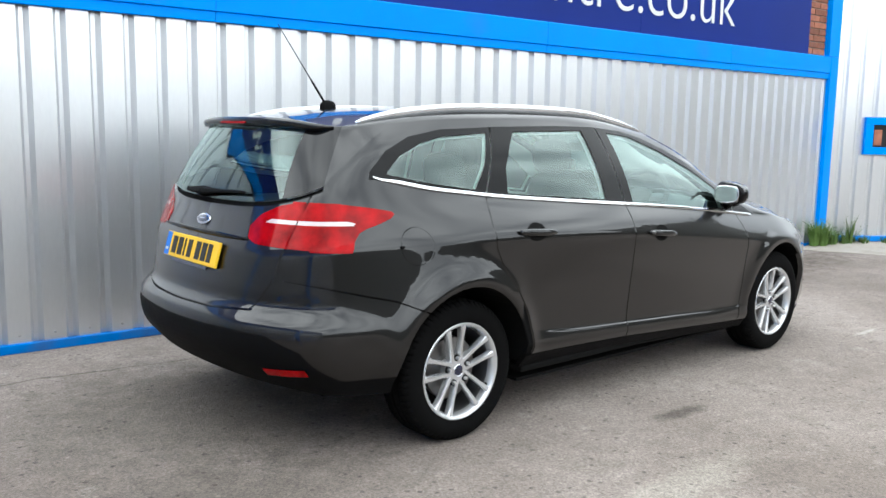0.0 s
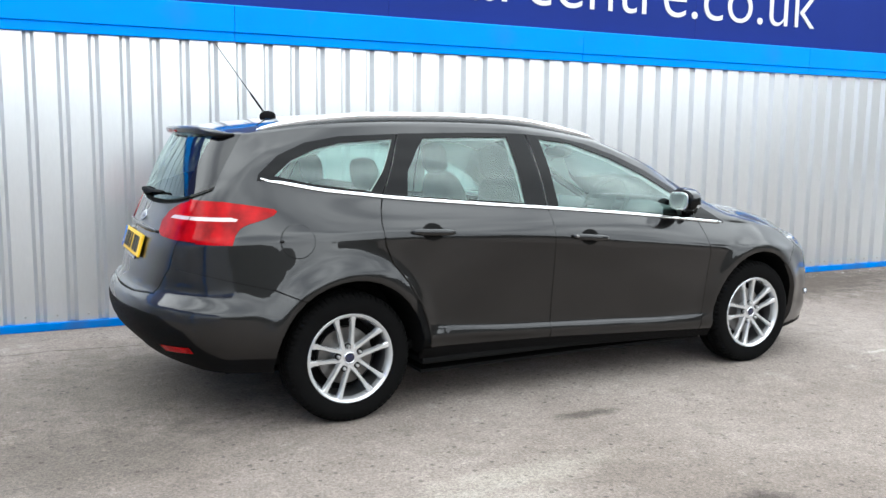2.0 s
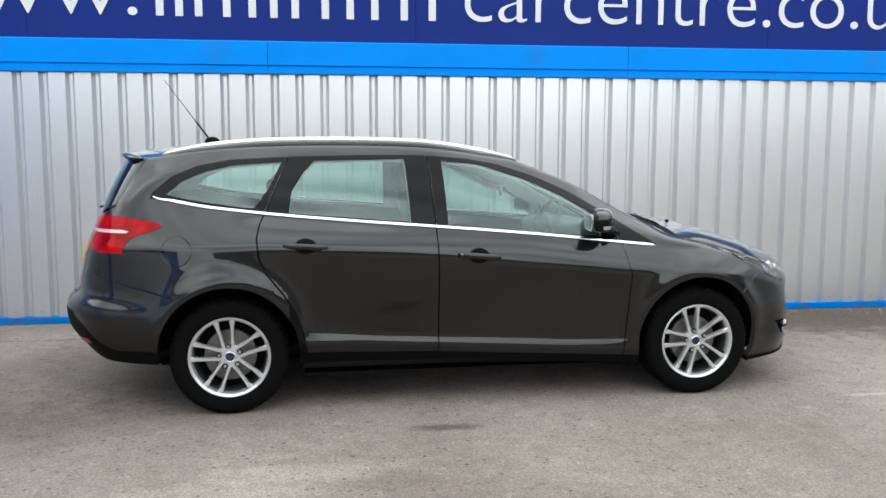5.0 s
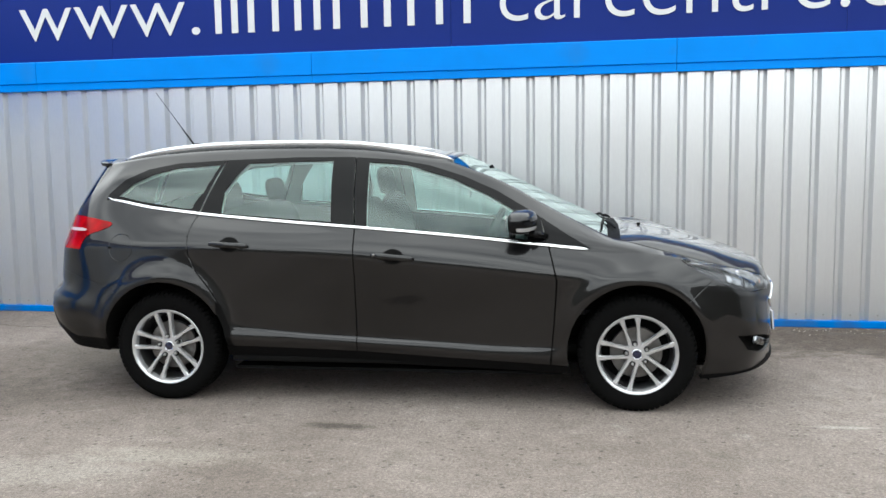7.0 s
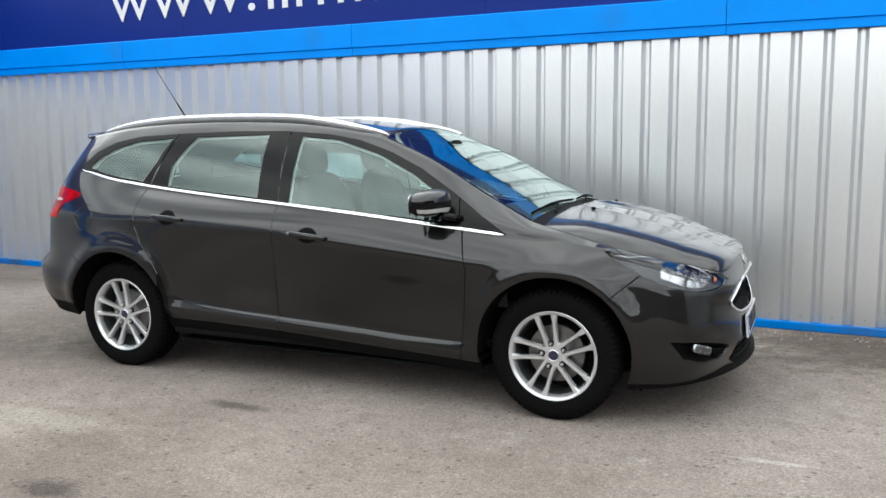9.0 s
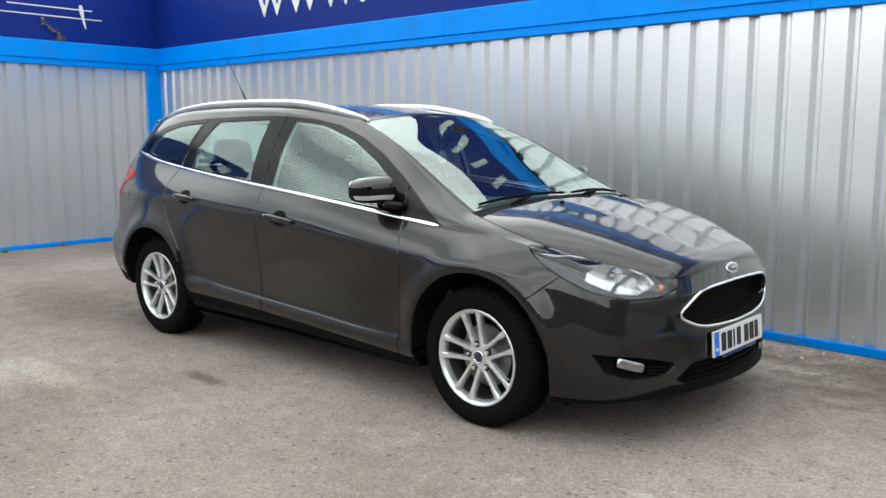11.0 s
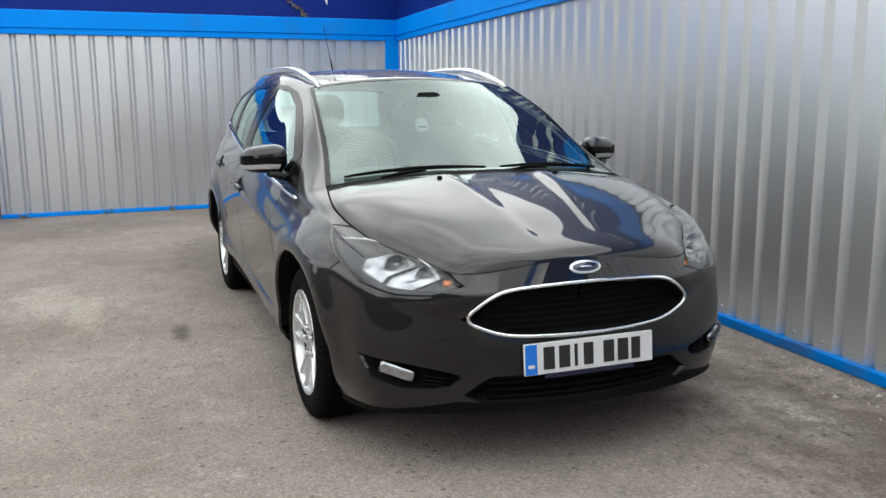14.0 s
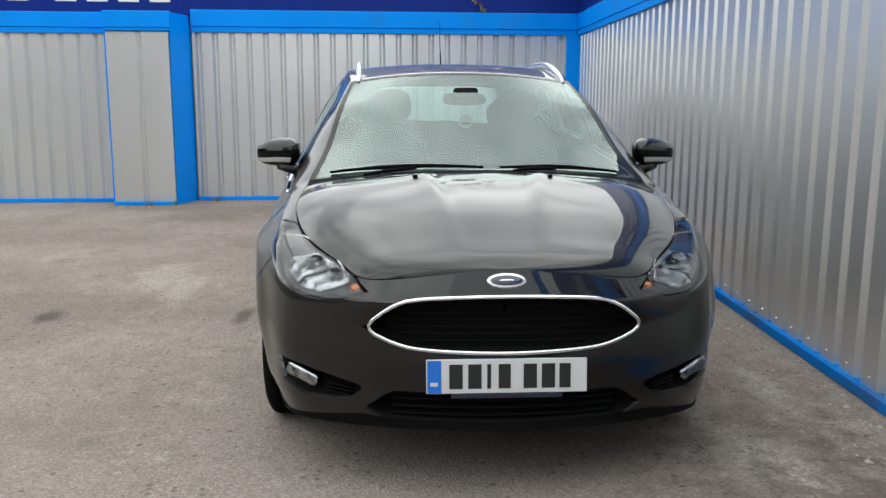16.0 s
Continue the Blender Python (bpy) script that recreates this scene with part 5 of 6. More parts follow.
for s in (-1, 1):
    part("lamp_brow", lamp_brow(s), M_SATIN, car, "added bright strip for the glint along the headlamp top", True)
    for y, z, r, mat, nm, lb in ((0.640, 0.712, 0.044, M_REFLECT, "lamp_reflector", "faceted chrome reflector"), (0.560, 0.684, 0.040, M_REFLECT, "lamp_reflector", "faceted chrome reflector"),
                                 (0.500, 0.666, 0.028, M_REFLECT, "lamp_reflector", "faceted chrome reflector")):
        p, nn = front_at(-y, z)
        way = Vector((0.96, -0.25, 0.0))
        q = p - Vector((0.028, -0.012, 0.004))
        d = part(nm, mirrored(moved(dish(r, 0.05), facing(q, way)), s), mat, car, lb, True)
        part("bulb", mirrored(moved(soft_box(*((0.03, 0.036, 0.026) if y < 0.52 else (0.02, 0.02, 0.02)), 2.4, 10), Matrix.Translation(q - way * (0.01 if y < 0.52 else 0.02))), s), M_AMBER if y < 0.52 else M_CLEAR, d, "amber bulb" if y < 0.52 else "clear bulb", True)
    # fog lamps
    bm = bmesh.new()
    p, nn = front_at(-0.665, 0.363)
    q = p - Vector((0.012, 0, 0))
    fl = part("fog_lamp", mirrored(moved(soft_box(0.03, 0.125, 0.04, 7), Matrix.Translation(q) @ pose(0, 0, 0, -16, 0, -32)), s), M_LAMPIN, car, "clear fog lamp in black recess", True)
    part("fog_lens", mirrored(moved(soft_box(0.034, 0.129, 0.044, 7), Matrix.Translation(q) @ pose(0, 0, 0, -16, 0, -32)), s), M_LENS, fl, "", True)
    for k in range(3):
        z = 0.348 - 0.014 * k
        pts, ns = [], []
        for i in range(6):
            y = 0.595 - 0.09 * i / 5
            p, nn = front_at(-y, z - 0.012 * i / 5)
            pts.append(p - nn * 0.02)
            ns.append(nn)
        part("fog_rib", mirrored(sweep(pts, ns, rounded(0.006, 0.02, 0.3)), s), M_PLASTIC, car, smooth=True)

# wipers, washer jets
def wiper(x0, y0, x1, y1, lift0=0.02):
    pts, ns = [], []
    for k in range(15):
        f = k / 14
        p, nn = top_at(x0 + (x1 - x0) * f, y0 + (y1 - y0) * f)
        pts.append(p + nn * (0.008 + 0.005 * math.sin(math.pi * f)))
        ns.append(nn)
    return sweep(pts, ns, [(0.008, -0.008), (0.006, 0.003), (0.0, 0.009), (-0.006, 0.003), (-0.008, -0.008)], scale=[1.0 - 0.45 * abs(2 * k / 14 - 1) for k in range(15)])


for a in ((1.182, 0.02, 1.142, -0.62), (1.182, 0.09, 1.147, 0.60)):
    part("wiper_blade", wiper(*a), M_PLASTIC, car, "black windscreen wiper", True)
for a in ((1.225, -0.48, 1.175, -0.26), (1.225, 0.14, 1.178, 0.33)):
    part("wiper_arm", wiper(*a), M_PLASTIC, car, "", True)
for y in (-0.27, 0.27):
    p, nn = top_at(1.37, y)
    part("washer_jet", moved(soft_box(0.022, 0.022, 0.016, 2.3, 8), Matrix.Translation(p + nn * 0.003)), M_PLASTIC, car, smooth=True)
pts, ns = [], []
for k in range(15):
    f = k / 14
    y = 0.22 - 0.52 * f
    p, nn = rear_at(y, 1.072 - 0.008 * math.cos(f * 3))
    pts.append(p + nn * 0.02)
    ns.append(nn)
part("rear_wiper", sweep(pts, ns, rounded(0.036, 0.026, 0.45), scale=[0.6 + 0.5 * math.exp(-((k - 4) / 2.6) ** 2) - 0.02 * k for k in range(15)]), M_PLASTIC, car, "black rear wiper", True)
part("wiper_boss", moved(soft_box(0.05, 0.07, 0.05, 2.4), Matrix.Translation(pts[4] + Vector((0.01, 0, -0.005)))), M_PLASTIC, car, smooth=True)
for s in (-1, 1):
    part("mud_flap", box(1.71, 1.72, min(s * 0.58, s * 0.72), max(s * 0.58, s * 0.72), 0.15, 0.21, 0.003), M_PLASTIC, car)


# ---- cabin ----
def seat(x, y, m_fab=M_CABIN):
    """A front seat: cushion, backrest, headrest on two posts."""
    c = part("seat_cushion", moved(soft_box(0.52, 0.50, 0.16, 4), Matrix.Translation((x, y, 0.54))), m_fab, car, "charcoal fabric seat", True)
    back = soft_box(0.15, 0.50, 0.62, 4)
    for v in back.verts:
        v.co.y *= 1.0 - 0.22 * max(0, v.co.z / 0.31)
    part("backrest", moved(back, Matrix.Translation((x - 0.32, y, 0.84)) @ pose(0, 0, 0, 0, -14, 0)), m_fab, c, "", True)
    part("headrest", moved(soft_box(0.10, 0.25, 0.19, 3.2), Matrix.Translation((x - 0.43, y, 1.225)) @ pose(0, 0, 0, 0, -10, 0)), m_fab, c, "", True)
    for e in (-0.06, 0.06):
        part("headrest_post", sweep([Vector((x - 0.405, y + e, 1.09)), Vector((x - 0.42, y + e, 1.17))], [Vector((0, 1, 0))] * 2, rounded(0.012, 0.012, 0.49)), M_CHROME, c, "", True)


seat(0.16, -0.37)
seat(0.16, 0.37)
bench = part("rear_bench", moved(soft_box(0.50, 1.25, 0.18, 4), Matrix.Translation((-0.66, 0, 0.54))), M_CABIN, car, "charcoal rear bench", True)
part("bench_back", moved(soft_box(0.16, 1.25, 0.58, 5), Matrix.Translation((-0.99, 0, 0.82)) @ pose(0, 0, 0, 0, -16, 0)), M_CABIN, bench, "", True)
for y in (-0.42, 0.42):
    part("headrest", moved(soft_box(0.09, 0.27, 0.17, 3.2), Matrix.Translation((-1.08, y, 1.165)) @ pose(0, 0, 0, 0, -10, 0)), M_CABIN, bench, "", True)
part("load_cover", box(-1.95, -1.12, -0.60, 0.60, 0.985, 1.0, 0.004), M_CABIN, car)


def dash():
    prof = [(1.12, 0.90), (1.0, 0.945), (0.85, 0.955), (0.72, 0.94), (0.66, 0.90), (0.65, 0.80), (0.72, 0.66), (0.8, 0.5), (1.15, 0.5)]
    bm = bmesh.new()
    rows = []
    for k in range(11):
        y = -0.70 + 1.4 * k / 10
        hump = 0.035 * math.exp(-((y + 0.37) / 0.16) ** 2)
        rows.append([bm.verts.new((x - 0.10 * (y / 0.7) ** 2 * (x > 0.95), y, z + hump * (0.6 < x < 0.9))) for x, z in prof])
    for a, b in zip(rows, rows[1:]):
        for i in range(len(prof) - 1):
            bm.faces.new((a[i], b[i], b[i + 1], a[i + 1]))
    bm.faces.new(rows[0])
    bm.faces.new(rows[-1][::-1])
    bmesh.ops.recalc_face_normals(bm, faces=bm.faces)
    return bm


part("dashboard", dash(), M_DASH, car, "grey soft-touch dashboard", True)
m = Matrix.Translation((0.53, -0.37, 0.965)) @ pose(0, 0, 0, 0, -62, 0)
pts = [m @ Vector((0.185 * math.cos(a), 0.185 * math.sin(a), 0)) for a in even(36)]
up = (m.to_3x3() @ Vector((0, 0, 1)))
sw = part("steering_wheel", sweep(pts, [up] * 36, rounded(0.03, 0.03, 0.48), closed=True), M_CABIN, car, "black steering wheel", True)
part("wheel_boss", moved(soft_box(0.13, 0.17, 0.05, 3), m), M_CABIN, sw, "", True)
for a in (0, 90, 180):
    d = Vector((math.sin(radians(a)), math.cos(radians(a)), 0)) if a != 90 else Vector((-1, 0, 0))
    part("wheel_spoke", sweep([m @ (d * 0.05), m @ (d * 0.18)], [up] * 2, rounded(0.035, 0.015, 0.4)), M_CABIN, sw, "", True)
iv = part("inner_mirror", moved(soft_box(0.03, 0.215, 0.06, 3.5), Matrix.Translation((0.42, 0.005, 1.268))), M_PLASTIC, car, "black rear-view mirror", True)
part("mirror_stem", sweep([Vector((0.43, 0.005, 1.255)), Vector((0.46, 0.005, 1.275)), Vector((0.50, 0.005, 1.295))], [Vector((0, 0.0, 1))] * 3, rounded(0.13, 0.07, 0.3), scale=[0.6, 1.0, 0.95]), M_PLASTIC, iv, "", True)
fr = part("air_freshener", moved(lathe([(0.0005, -0.003), (0.036, -0.003), (0.0375, 0.0), (0.036, 0.003), (0.0005, 0.003)], even(28)), Matrix.Translation((0.345, 0.02, 1.155)) @ pose(0, 0, 0, 0, 0, 90)), M_PLATE_W, car, "round white air freshener hanging from the mirror", False)
part("freshener_bar", box(0.3482, 0.3492, -0.003, 0.043, 1.141, 1.149), M_DASH, fr)
part("cord", sweep([Vector((0.345, 0.02, 1.19)), Vector((0.40, 0.02, 1.25))], [Vector((0, 1, 0))] * 2, rounded(0.003, 0.003, 0.49)), M_PLASTIC, fr)
part("cabin_floor", box(-1.75, 1.1, -0.74, 0.74, 0.30, 0.34), M_SHELL, car)
# unseen underbody trays, added low to keep light from under the car
part("undertray", add_box(box(-0.93, 0.93, -0.80, 0.80, 0.185, 0.2), -1.72, -0.93, -0.58, 0.58, 0.22, 0.235), M_SHELL, car, "dark underbody tray")
part("undertray", box(0.93, 1.85, -0.58, 0.58, 0.20, 0.215), M_SHELL, car)

# ---- the rest of the yard ----
def back_wall():
    """The cross wall from the inner corner, with its clad pier."""
    X = Matrix.Translation(CORNER) @ pose(0, 0, 0, 0, 0, -88.75)   # x along the wall away from the corner; +y behind it
    m = X
    wall = empty("wall_west", m)
    tagged(wall, "cross wall of silver profiled cladding under a blue band", "wall", kind="structure")
    # sheets are built facing -y; turned about so that they face the car
    def put(name_, bm, mat, x, y=0.0, label=""):
        return wall_part(name_, bm, mat, wall, m @ pose(x, y, 0, 0, 0, 180), label)
    run = 4.72
    put("cladding", clad_sheet(run - 0.16, 0.04, BAND0 + 0.02, 0.07), M_CLAD, run - 0.0, 0.0)
    put("band", flashing(run - 0.05, BAND0, BAND1), M_BLUE, run)
    put("base_channel", box(0, run, -0.03, 0.03, 0, 0.045, 0.006), M_BLUE, run)
    put("corner_trim", box(0, 0.17, -0.035, 0.05, 0.0, BAND0 + 0.01, 0.004), M_BLUE, 0.17)
    # pier
    d = 0.45
    w0, w1 = 4.88, 5.60
    put("pier_face", clad_sheet(w1 - w0, 0.04, BAND0 - 0.03, 0.36, True), M_CLAD, w1, d + 0.0)
    put("pier_band", flashing(w1 - w0 + 0.02, BAND0 - 0.02, BAND1 - 0.06, 0.03), M_BLUE, w1 + 0.01, d)
    splay = bmesh.new()
    foot = [(4.74, -0.03), (w0 - 0.001, d), (w0 + 0.02, d), (w0 + 0.02, -0.03)]
    lo, hi = [[splay.verts.new((x, y, z)) for x, y in foot] for z in (0.0, BAND1 - 0.07)]
    for k in range(4):
        splay.faces.new((lo[k], lo[(k + 1) % 4], hi[(k + 1) % 4], hi[k]))
    splay.faces.new(hi)
    bmesh.ops.recalc_face_normals(splay, faces=splay.faces)
    wall_part("pier_side", splay, M_BLUE, wall, m)
    wall_part("pier_side", box(w1, w1 + 0.02, -0.03, d - 0.001, 0.0, BAND1 - 0.07, 0.003), M_BLUE, wall, m)
    put("pier_base", box(0, w1 - w0, -0.03, 0.02, 0, 0.045, 0.006), M_BLUE, w1, d)
    wall_part("pier_core", box(w0, w1, -0.05, d - 0.05, 0, BAND1 - 0.08), M_MORTAR, wall, m)
    # beyond the pier the wall stands a little forward
    y2 = 0.10
    put("cladding", clad_sheet(5.9, 0.04, BAND0 - 0.01, 0.13), M_CLAD, w1 + 5.94, y2)
    put("jamb_trim", box(0, 0.05, -0.03, 0.05, 0.0, BAND0, 0.003), M_BLUE, w1 + 0.06, y2 + 0.01)
    put("band", flashing(5.9, BAND0 - 0.03, BAND1 - 0.05), M_BLUE, w1 + 5.94, y2)
    put("base_channel", box(0, 5.9, -0.03, 0.03, 0, 0.045, 0.006), M_BLUE, w1 + 5.94, y2)
    wall_part("backing", box(-0.2, w1 + 6.0, -0.4, -0.06, 0, 3.03), M_MORTAR, wall, m)
    # sign over it, with pale bars for what is written there
    sg = empty("sign_board_west", m)
    tagged(sg, "dark blue sign board with pale bars over the cross wall", "sign", kind="structure")
    for a, b in ((0.0, 2.4), (2.4, 4.8), (4.8, 7.2), (7.2, 11.4)):
        wall_part("panel", box(a + 0.001, b - 0.001, -0.05, 0.014, BAND1 - 0.08, 3.05, 0.002), M_NAVY, sg, m)
    for x0, x1, z0, z1 in ((0.72, 2.58, 2.545, 2.556), (0.83, 1.78, 2.64, 2.652)):
        wall_part("sign_line", box(x0, x1, 0.012, 0.018, z0, z1), M_WHITE, sg, m)
    for k in range(9):
        x = 4.95 + k * 0.36 + (0.18 if k > 3 else 0)
        wall_part("sign_bar", box(x, x + 0.24, 0.012, 0.018, 2.36, 2.78, 0.002), M_WHITE, sg, m)

    # a white run down the board
    run_ = bmesh.new()
    line = [(0.965, 2.70, 0.020), (0.955, 2.62, 0.026), (0.942, 2.55, 0.013), (0.930, 2.50, 0.016), (0.915, 2.44, 0.004)]
    rows = [[run_.verts.new((x + k * w_, y_, z)) for k, y_ in ((-1, 0.0145), (-0.6, 0.017), (0.6, 0.017), (1, 0.0145))] for x, z, w_ in line]
    for a, b in zip(rows, rows[1:]):
        for k in range(3):
            run_.faces.new((a[k], a[k + 1], b[k + 1], b[k]))
    bmesh.ops.recalc_face_normals(run_, faces=run_.faces)
    wall_part("white_run", run_, M_WHITE, sg, m, "white streak running down the board")


back_wall()


def sign_writing():
    """The web address; the trader's own name in it as plain rounded shapes."""
    X_H = 0.335
    size = X_H / 0.52

    def text(s, x, width, z=2.465):
        cu = bpy.data.curves.new("sign_text", "FONT")
        cu.body, cu.size, cu.extrude, cu.offset = s, size, 0.004, -0.007
        ob = new("sign_lettering", cu)
        bpy.context.view_layer.update()
        w = ob.dimensions.x
        me = bpy.data.meshes.new_from_object(ob)
        bpy.data.objects.remove(ob)
        xs = [v.co.x for v in me.vertices]
        x0, k = min(xs), width / (max(xs) - min(xs))
        for v in me.vertices:
            v.co = Vector(((v.co.x - x0) * k, -v.co.z, v.co.y))
        me.materials.append(M_WHITE)
        o = new("sign_lettering", me)
        o.parent = sign
        o.matrix_world = WALL @ pose(x, -0.017, z)
        return o
    u = lambda x: (x - CORNER.x) / math.cos(radians(WALL_TURN))
    text("www.", u(-3.93), 1.74)
    text("carcentre.co.uk", u(0.42), 4.15)
    # plain upright bars where the trader's name stands
    for x, h in ((-2.02, 1), (-1.87, 1), (-1.72, 1), (-1.50, 1), (-1.30, 1), (-1.13, 1.42), (-0.96, 1.25), (-0.72, 1), (-0.52, 1), (-0.32, 1), (-0.08, 1), (0.15, 1)):
        bm = box(-0.03, 0.03, 0.0, 0.006, 0.0, X_H * h, 0.0025)
        wall_part("sign_bar", bm, M_WHITE, sign, WALL @ pose(u(x), -0.019, 2.465))


sign_writing()


def east_end():
    """The blue post at the end of the long wall, a strip of brick, and the taller building past it."""
    post = empty("blue_post", WALL)
    tagged(post, "bright blue metal corner post at the end of the wall", "post", kind="structure")
    wall_part("post_face", box(WALL_LEN + 0.0, WALL_LEN + 0.17, -0.05, 0.06, 0.0, BAND1 + 0.002, 0.004), M_BLUE, post, WALL)
    wall_part("post_upper", box(WALL_LEN - 0.06, WALL_LEN + 0.17, -0.05, 0.06, BAND1 + 0.004, 4.4, 0.004), M_BLUE, post, WALL)
    E = WALL @ pose(WALL_LEN + 0.175, -0.03, 0, 0, 0, -34)
    side = empty("wall_east", E)
    tagged(side, "pale profiled metal wall of the taller building, turned across the yard", "wall", kind="structure")
    bm = clad_sheet(12.0, 0.12, 6.2, 0.12)
    for v in bm.verts:
        v.co.y *= 0.5
    wall_part("cladding", bm, M_CLAD, side, E)
    wall_part("base_channel", box(0, 12, -0.03, 0.03, 0.06, 0.125, 0.006), M_BLUE, side, E)
    wall_part("plinth", box(0, 12, -0.005, 0.3, 0.0, 0.06, 0.004), M_CONCRETE, side, E)
    wall_part("backing", box(0, 12, 0.05, 0.3, 0.06, 6.2), M_MORTAR, side, E)
    hatch = empty("wall_hatch", E @ pose(0.40, -0.02, 1.13))
    tagged(hatch, "small blue framed opening set in the pale metal wall", "hatch")
    for a in ((0, 0.42, 0.36, 0.45), (0, 0.42, 0, 0.09), (0, 0.10, 0.09, 0.36), (0.30, 0.42, 0.09, 0.36)):
        part("hatch_frame", box(a[0], a[1], -0.03, 0.03, a[2], a[3], 0.003), M_BLUE, hatch)
    part("hatch_back", box(0.1, 0.30, 0.0, 0.02, 0.09, 0.36), M_DARK, hatch)
    part("hatch_board", box(0.12, 0.22, -0.012, -0.002, 0.11, 0.30, 0.003), M_BRICK, hatch)
    # brick strip between the sign and the post
    x0, x1 = 12.16, WALL_LEN - 0.07
    bw = wall_part("brick_strip", box(x0, x1, 0.02, 0.058, BAND1 + 0.0, 3.1), M_MORTAR, wall_north, WALL)
    z = BAND1 + 0.012
    k = 0
    while z < 3.05:
        cuts = [x0 + 0.005, x0 + (0.225 if k % 2 else 0.11), x1 - 0.005]
        for a, b in zip(cuts, cuts[1:]):
            wall_part("brick", box(a + 0.003, b - 0.007, 0.004, 0.03, z, z + 0.064, 0.003), M_BRICK, wall_north, WALL)
        z += 0.075
        k += 1
    # raised concrete edge
    slab = bmesh.new()
    o, d = E.translation, (E.to_3x3() @ Vector((1, 0, 0)))
    back = [o + d * -0.75 + Vector((0, 0.1, 0)), o + d * 0.0 + Vector((0, 0.05, 0)), o + d * 12.0]
    front = [o + d * -0.9 + Vector((0, -0.35, 0)), o + d * 0.3 + Vector((-0.5, -0.7, 0)), o + d * 11.0 + Vector((-0.9, -1.3, 0))]
    rise = (0.01, 0.06, 0.075)
    top = [slab.verts.new((p.x, p.y, z)) for p, z in zip(back, rise)]
    low = [slab.verts.new((p.x, p.y, 0.004)) for p in front]
    foot = [slab.verts.new((p.x, p.y, -0.03)) for p in front]
    for k in range(2):
        slab.faces.new((low[k], low[k + 1], top[k + 1], top[k]))
        slab.faces.new((foot[k], foot[k + 1], low[k + 1], low[k]))
    bmesh.ops.recalc_face_normals(slab, faces=slab.faces)
    ob = obj_from("pavement", slab, M_CONCRETE)
    tagged(ob, "pale concrete apron along the foot of the wall", "pavement", kind="structure")


east_end()


def weed(name_, x, y, z, h, n, seed, label, dry=False):
    """A tuft: many bent blades and small leaves on thin stems."""
    rng = random.Random(seed)
    bm = bmesh.new()
    for _ in range(n):
        a, lean = rng.uniform(0, 2 * math.pi), rng.uniform(0.05, 0.75)
        hh = h * rng.uniform(0.35, 1.0)
        w = rng.uniform(0.004, 0.011)
        r0 = rng.uniform(0, 0.10)
        base = Vector((r0 * math.cos(a), r0 * 0.5 * math.sin(a), 0))
        side = Vector((-math.sin(a), math.cos(a), 0))
        prev = None
        for k in range(5):
            f = k / 4
            p = base + Vector((math.cos(a), math.sin(a) * 0.6, 0)) * (lean * hh * f ** 1.8) + Vector((0, 0, hh * (f - 0.25 * lean * f * f)))
            ww = w * (1 - f) ** 0.6 + 0.0006
            cur = [bm.verts.new(p - side * ww), bm.verts.new(p + side * ww)]
            if prev:
                bm.faces.new((prev[0], prev[1], cur[1], cur[0]))
                if rng.random() < 0.6:
                    q = p + Vector((rng.uniform(-1, 1), rng.uniform(-1, 1), rng.uniform(-0.2, 0.8))) * 0.03
                    d = Vector((rng.uniform(-1, 1), rng.uniform(-1, 1), rng.uniform(-0.5, 0.5))) * 0.014
                    e = Vector((rng.uniform(-1, 1), rng.uniform(-1, 1), rng.uniform(-0.5, 0.5))) * 0.012
                    bm.faces.new([bm.verts.new(t) for t in (p, q + d, q + d + e, q + e)])
            prev = cur
    ob = obj_from(name_, bm, M_STEM if dry else M_LEAF)
    ob.matrix_world = Matrix.Translation((x, y, z))
    tagged(ob, label, "weed", group="weeds along the wall foot")
    return ob


for k, (x, y, h, n) in enumerate(((6.38, 1.36, 0.34, 150), (6.48, 1.30, 0.28, 130), (6.62, 1.26, 0.22, 90), (6.86, 1.16, 0.40, 40), (6.78, 1.2, 0.16, 60), (7.02, 1.06, 0.14, 40), (7.3, 0.9, 0.14, 40))):
    weed("weed", x, y, 0.03, h, n, k, "green weeds growing at the foot of the wall")
MW = Matrix.Translation(CORNER) @ pose(0, 0, 0, 0, 0, -88.75)
for k, (u_, h) in enumerate(((1.35, 0.05), (2.0, 0.04), (2.9, 0.06), (3.6, 0.05), (4.5, 0.06), (4.9, 0.05), (5.2, 0.05))):
    p = MW @ Vector((u_, 0.07 if u_ < 4.7 else 0.5, 0))
    weed("weed", p.x, p.y, 0.0, h, 14, 30 + k, "small tuft of moss and weed by the wall", k % 2 == 0)


def strand(u0, z0, u1, z1, seed):
    """A dry creeper stem hanging over the board, with small curled leaves."""
    rng = random.Random(seed)
    bm = bmesh.new()
    n = 26
    for k in range(n):
        f = k / (n - 1)
        c = MW @ Vector((u0 + (u1 - u0) * f + 0.02 * math.sin(f * 9), 0.035, z0 + (z1 - z0) * f + 0.015 * math.sin(f * 14)))
        for _ in range(5):
            p = c + Vector((rng.uniform(-0.01, 0.02), rng.uniform(-0.022, 0.022), rng.uniform(-0.02, 0.02)))
            d = Vector((rng.uniform(-1, 1), rng.uniform(-1, 1), rng.uniform(-1, 1))).normalized() * 0.016
            e = d.cross(Vector((rng.uniform(-1, 1), rng.uniform(-1, 1), rng.uniform(-1, 1)))).normalized() * 0.009
            bm.faces.new([bm.verts.new(q) for q in (p, p + d * 0.6 + e, p + d * 1.3, p + d * 0.6 - e)])
    ob = obj_from("creeper", bm, M_STEM)
    tagged(ob, "dry brown creeper strand hanging on the blue sign board", "creeper")


strand(1.42, 2.50, 1.17, 2.285, 3)


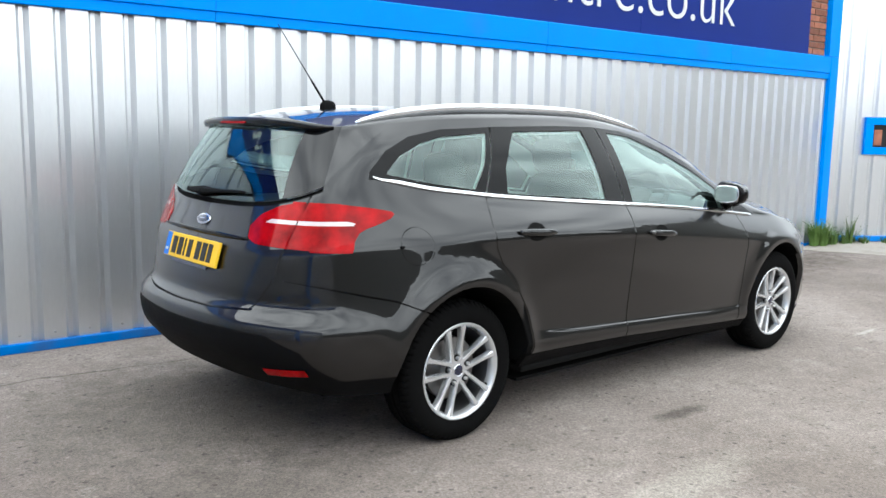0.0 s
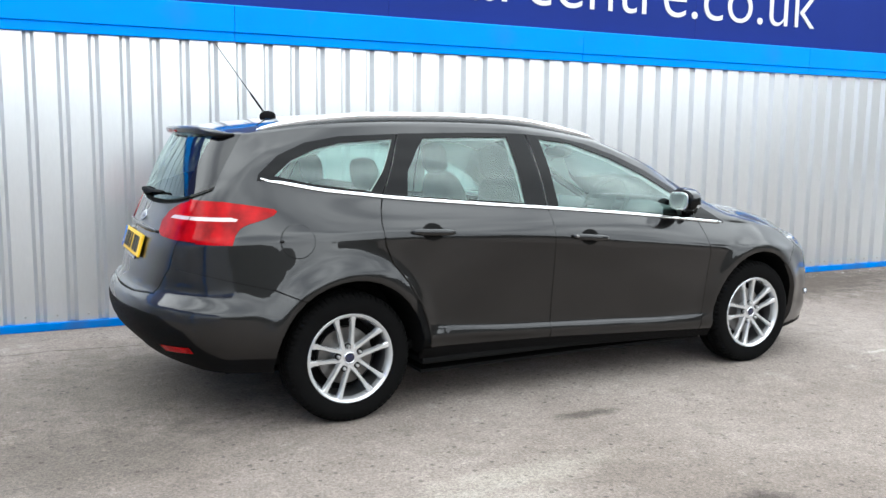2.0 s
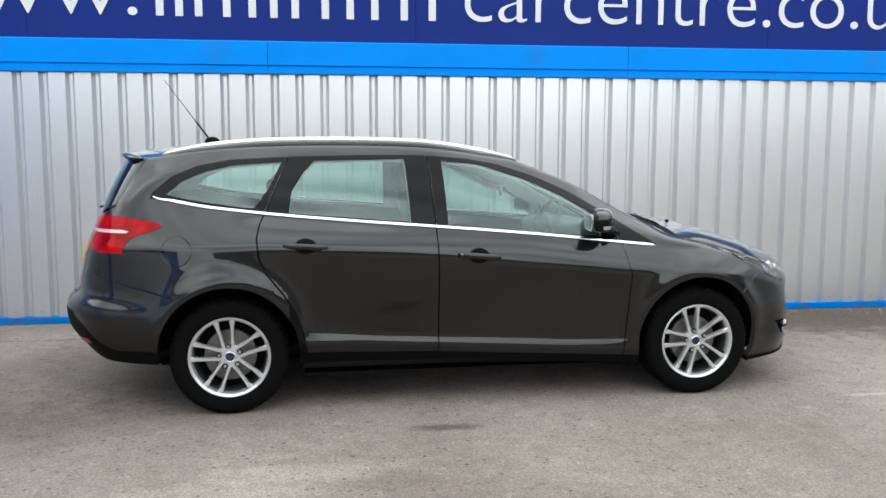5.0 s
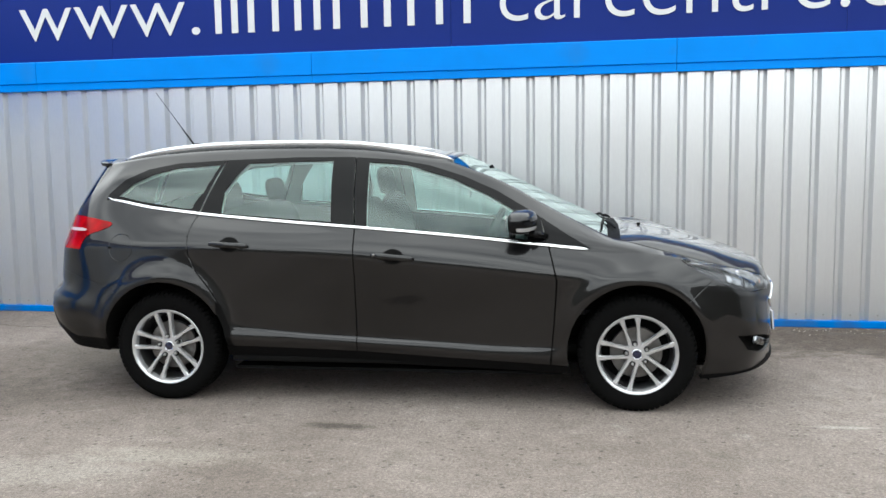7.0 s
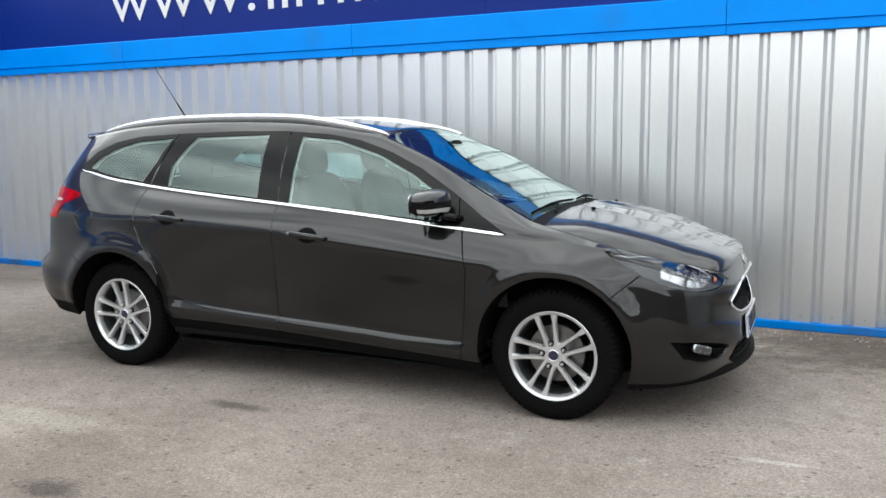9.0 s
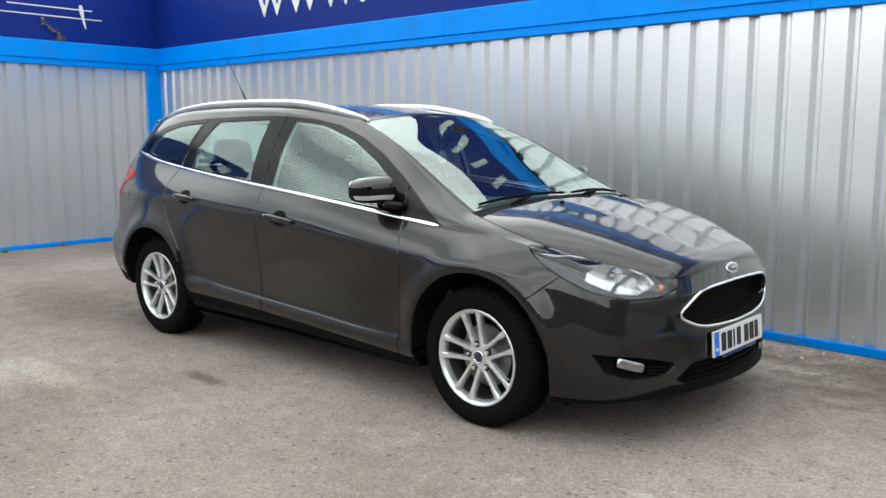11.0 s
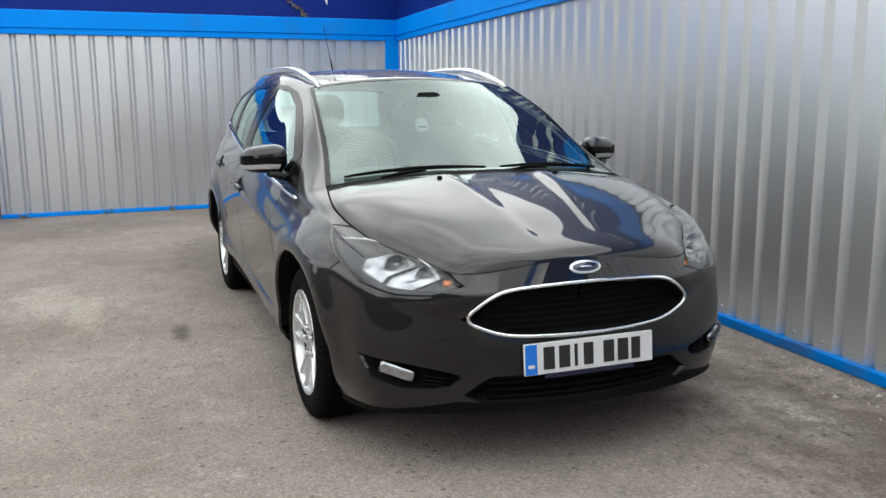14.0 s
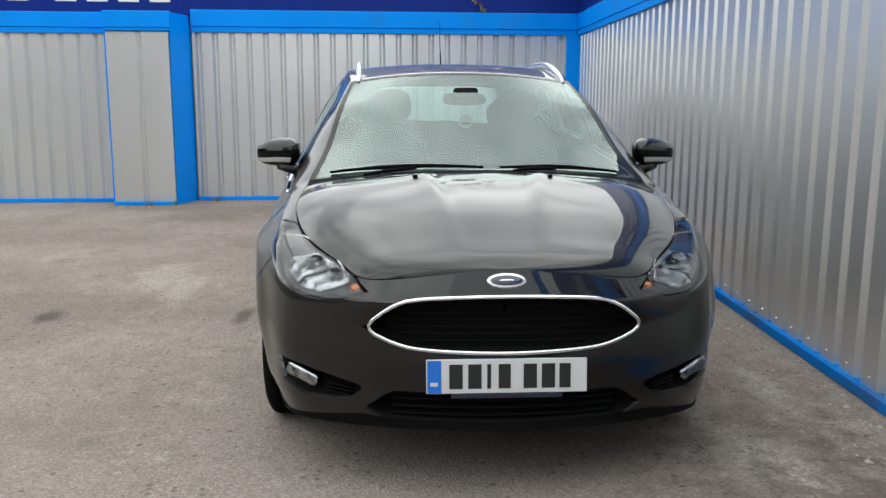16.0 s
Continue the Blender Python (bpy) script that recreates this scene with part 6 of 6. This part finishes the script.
def litter():
    """Grit and small stones that lie along the foot of both walls."""
    rng = random.Random(12)
    bm = bmesh.new()
    for k in range(420):
        if k < 280:
            p = WALL @ Vector((rng.uniform(5.5, 12.4), -0.05 - abs(rng.gauss(0, 0.16)), 0))
        else:
            u_ = rng.uniform(0.4, 8.0)
            p = MW @ Vector((u_, (0.07 if not 4.7 < u_ < 5.65 else 0.52) + abs(rng.gauss(0, 0.09)), 0))
        r = rng.uniform(0.003, 0.008) if rng.random() < 0.93 else rng.uniform(0.009, 0.016)
        top = bm.verts.new(p + Vector((0, 0, r * 0.9)))
        a0 = rng.uniform(0, 6)
        foot = [bm.verts.new(p + Vector((math.cos(a0 + 1.257 * j) * r * rng.uniform(0.8, 1.5), math.sin(a0 + 1.257 * j) * r * rng.uniform(0.8, 1.5), -0.001))) for j in range(5)]
        for j in range(5):
            bm.faces.new((foot[j], foot[(j + 1) % 5], top))
    ob = obj_from("grit", bm, M_CONCRETE)
    tagged(ob, "loose grit and small stones along the wall foot", "grit", kind="stuff")


litter()

# ---- the far sides of the yard and the trees beyond the walls ----
M_HEDGE = material("dark_hedge", (0.075, 0.075, 0.062), rough=0.9, vary=0.3, scale=3.0, bump=0.5, bump_scale=6)
M_BARK = material("dark_bark", (0.03, 0.025, 0.02), rough=0.9, vary=0.2, scale=10)


def bare_tree(x, y, h, seed):
    """A leafless tree: a tapering trunk, limbs and ever finer twigs."""
    rng = random.Random(seed)
    root = empty("bare_tree", Matrix.Translation((x, y, 0)))
    tagged(root, "tall leafless tree standing behind the yard wall", "tree")
    trunk, twigs = bmesh.new(), bmesh.new()

    def limb(bm, p, d, length, r, sides):
        pts, q, dd = [p.copy()], p.copy(), d.copy()
        n = 5
        for _ in range(n):
            dd = (dd + Vector((rng.uniform(-1, 1), rng.uniform(-1, 1), rng.uniform(-0.3, 0.7))) * 0.16).normalized()
            q = q + dd * (length / n)
            pts.append(q.copy())
        rows = []
        for i, c in enumerate(pts):
            rr = r * (1 - 0.62 * i / n)
            t = (pts[min(i + 1, n)] - pts[max(i - 1, 0)]).normalized()
            a = t.orthogonal().normalized()
            b = t.cross(a)
            rows.append([bm.verts.new(c + (a * math.cos(2 * math.pi * k / sides) + b * math.sin(2 * math.pi * k / sides)) * rr) for k in range(sides)])
        for u_, v_ in zip(rows, rows[1:]):
            for k in range(sides):
                bm.faces.new((u_[k], u_[(k + 1) % sides], v_[(k + 1) % sides], v_[k]))
        return pts, dd

    def grow(p, d, length, r, depth):
        pts, dd = limb(trunk if depth > 3 else twigs, p, d, length, r, 8 if depth > 3 else 4 if depth > 1 else 3)
        if depth == 0:
            return
        for k in range(3 if depth > 1 else 4):
            at_ = pts[rng.choice((3, 4, 5))] if k else pts[-1]
            side = Vector((rng.uniform(-1, 1), rng.uniform(-1, 1), rng.uniform(-0.15, 0.7))).normalized()
            grow(at_, (dd * 0.75 + side * 0.75).normalized(), length * rng.uniform(0.6, 0.8), r * 0.52, depth - 1)

    grow(Vector((0, 0, 0)), Vector((0, 0, 1)), h * 0.36, h * 0.028, 5)
    part("trunk", trunk, M_BARK, root)
    part("twigs", twigs, M_BARK, root)


bare_tree(-13.5, 2.2, 9.6, 4)
bare_tree(-20.0, -6.5, 8.5, 9)


def far_side():
    """Plain dark walls with an uneven skyline on the unseen far sides of the yard; the tall east one blocks sky light.
    """
    for nm, a, b, lab in (("wall_south", (-34.0, -19.0), (26.0, -21.0), "long dark brick wall and hedge closing the yard"), ("wall_far_east", (26.0, -21.0), (24.0, 6.0), "unseen dark screen at the yard's end, raised to block the sky")):
        rng = random.Random(5)
        bm = bmesh.new()
        n = 90
        lo, hi, bk = [], [], []
        d = Vector((b[0] - a[0], b[1] - a[1], 0)).normalized()
        off = Vector((d.y, -d.x, 0)) * 1.2
        for k in range(n + 1):
            f = k / n
            p = Vector((a[0] + (b[0] - a[0]) * f, a[1] + (b[1] - a[1]) * f, 0))
            # unseen east screen raised this high to dim the cross wall
            h = (3.0 if nm == "wall_south" else 10.5) + 1.1 * noise.noise(p * 0.13) + 0.7 * noise.noise(p * 0.9) + 0.3 * rng.random()
            lo.append(bm.verts.new(p))
            hi.append(bm.verts.new(p + Vector((0, 0, h))))
            bk.append(bm.verts.new(p + off + Vector((0, 0, h * 0.8))))
        for k in range(n):
            bm.faces.new((lo[k], lo[k + 1], hi[k + 1], hi[k]))
            bm.faces.new((hi[k], hi[k + 1], bk[k + 1], bk[k]))
        ob = obj_from(nm, bm, M_HEDGE)
        tagged(ob, lab, "wall", kind="structure")


far_side()
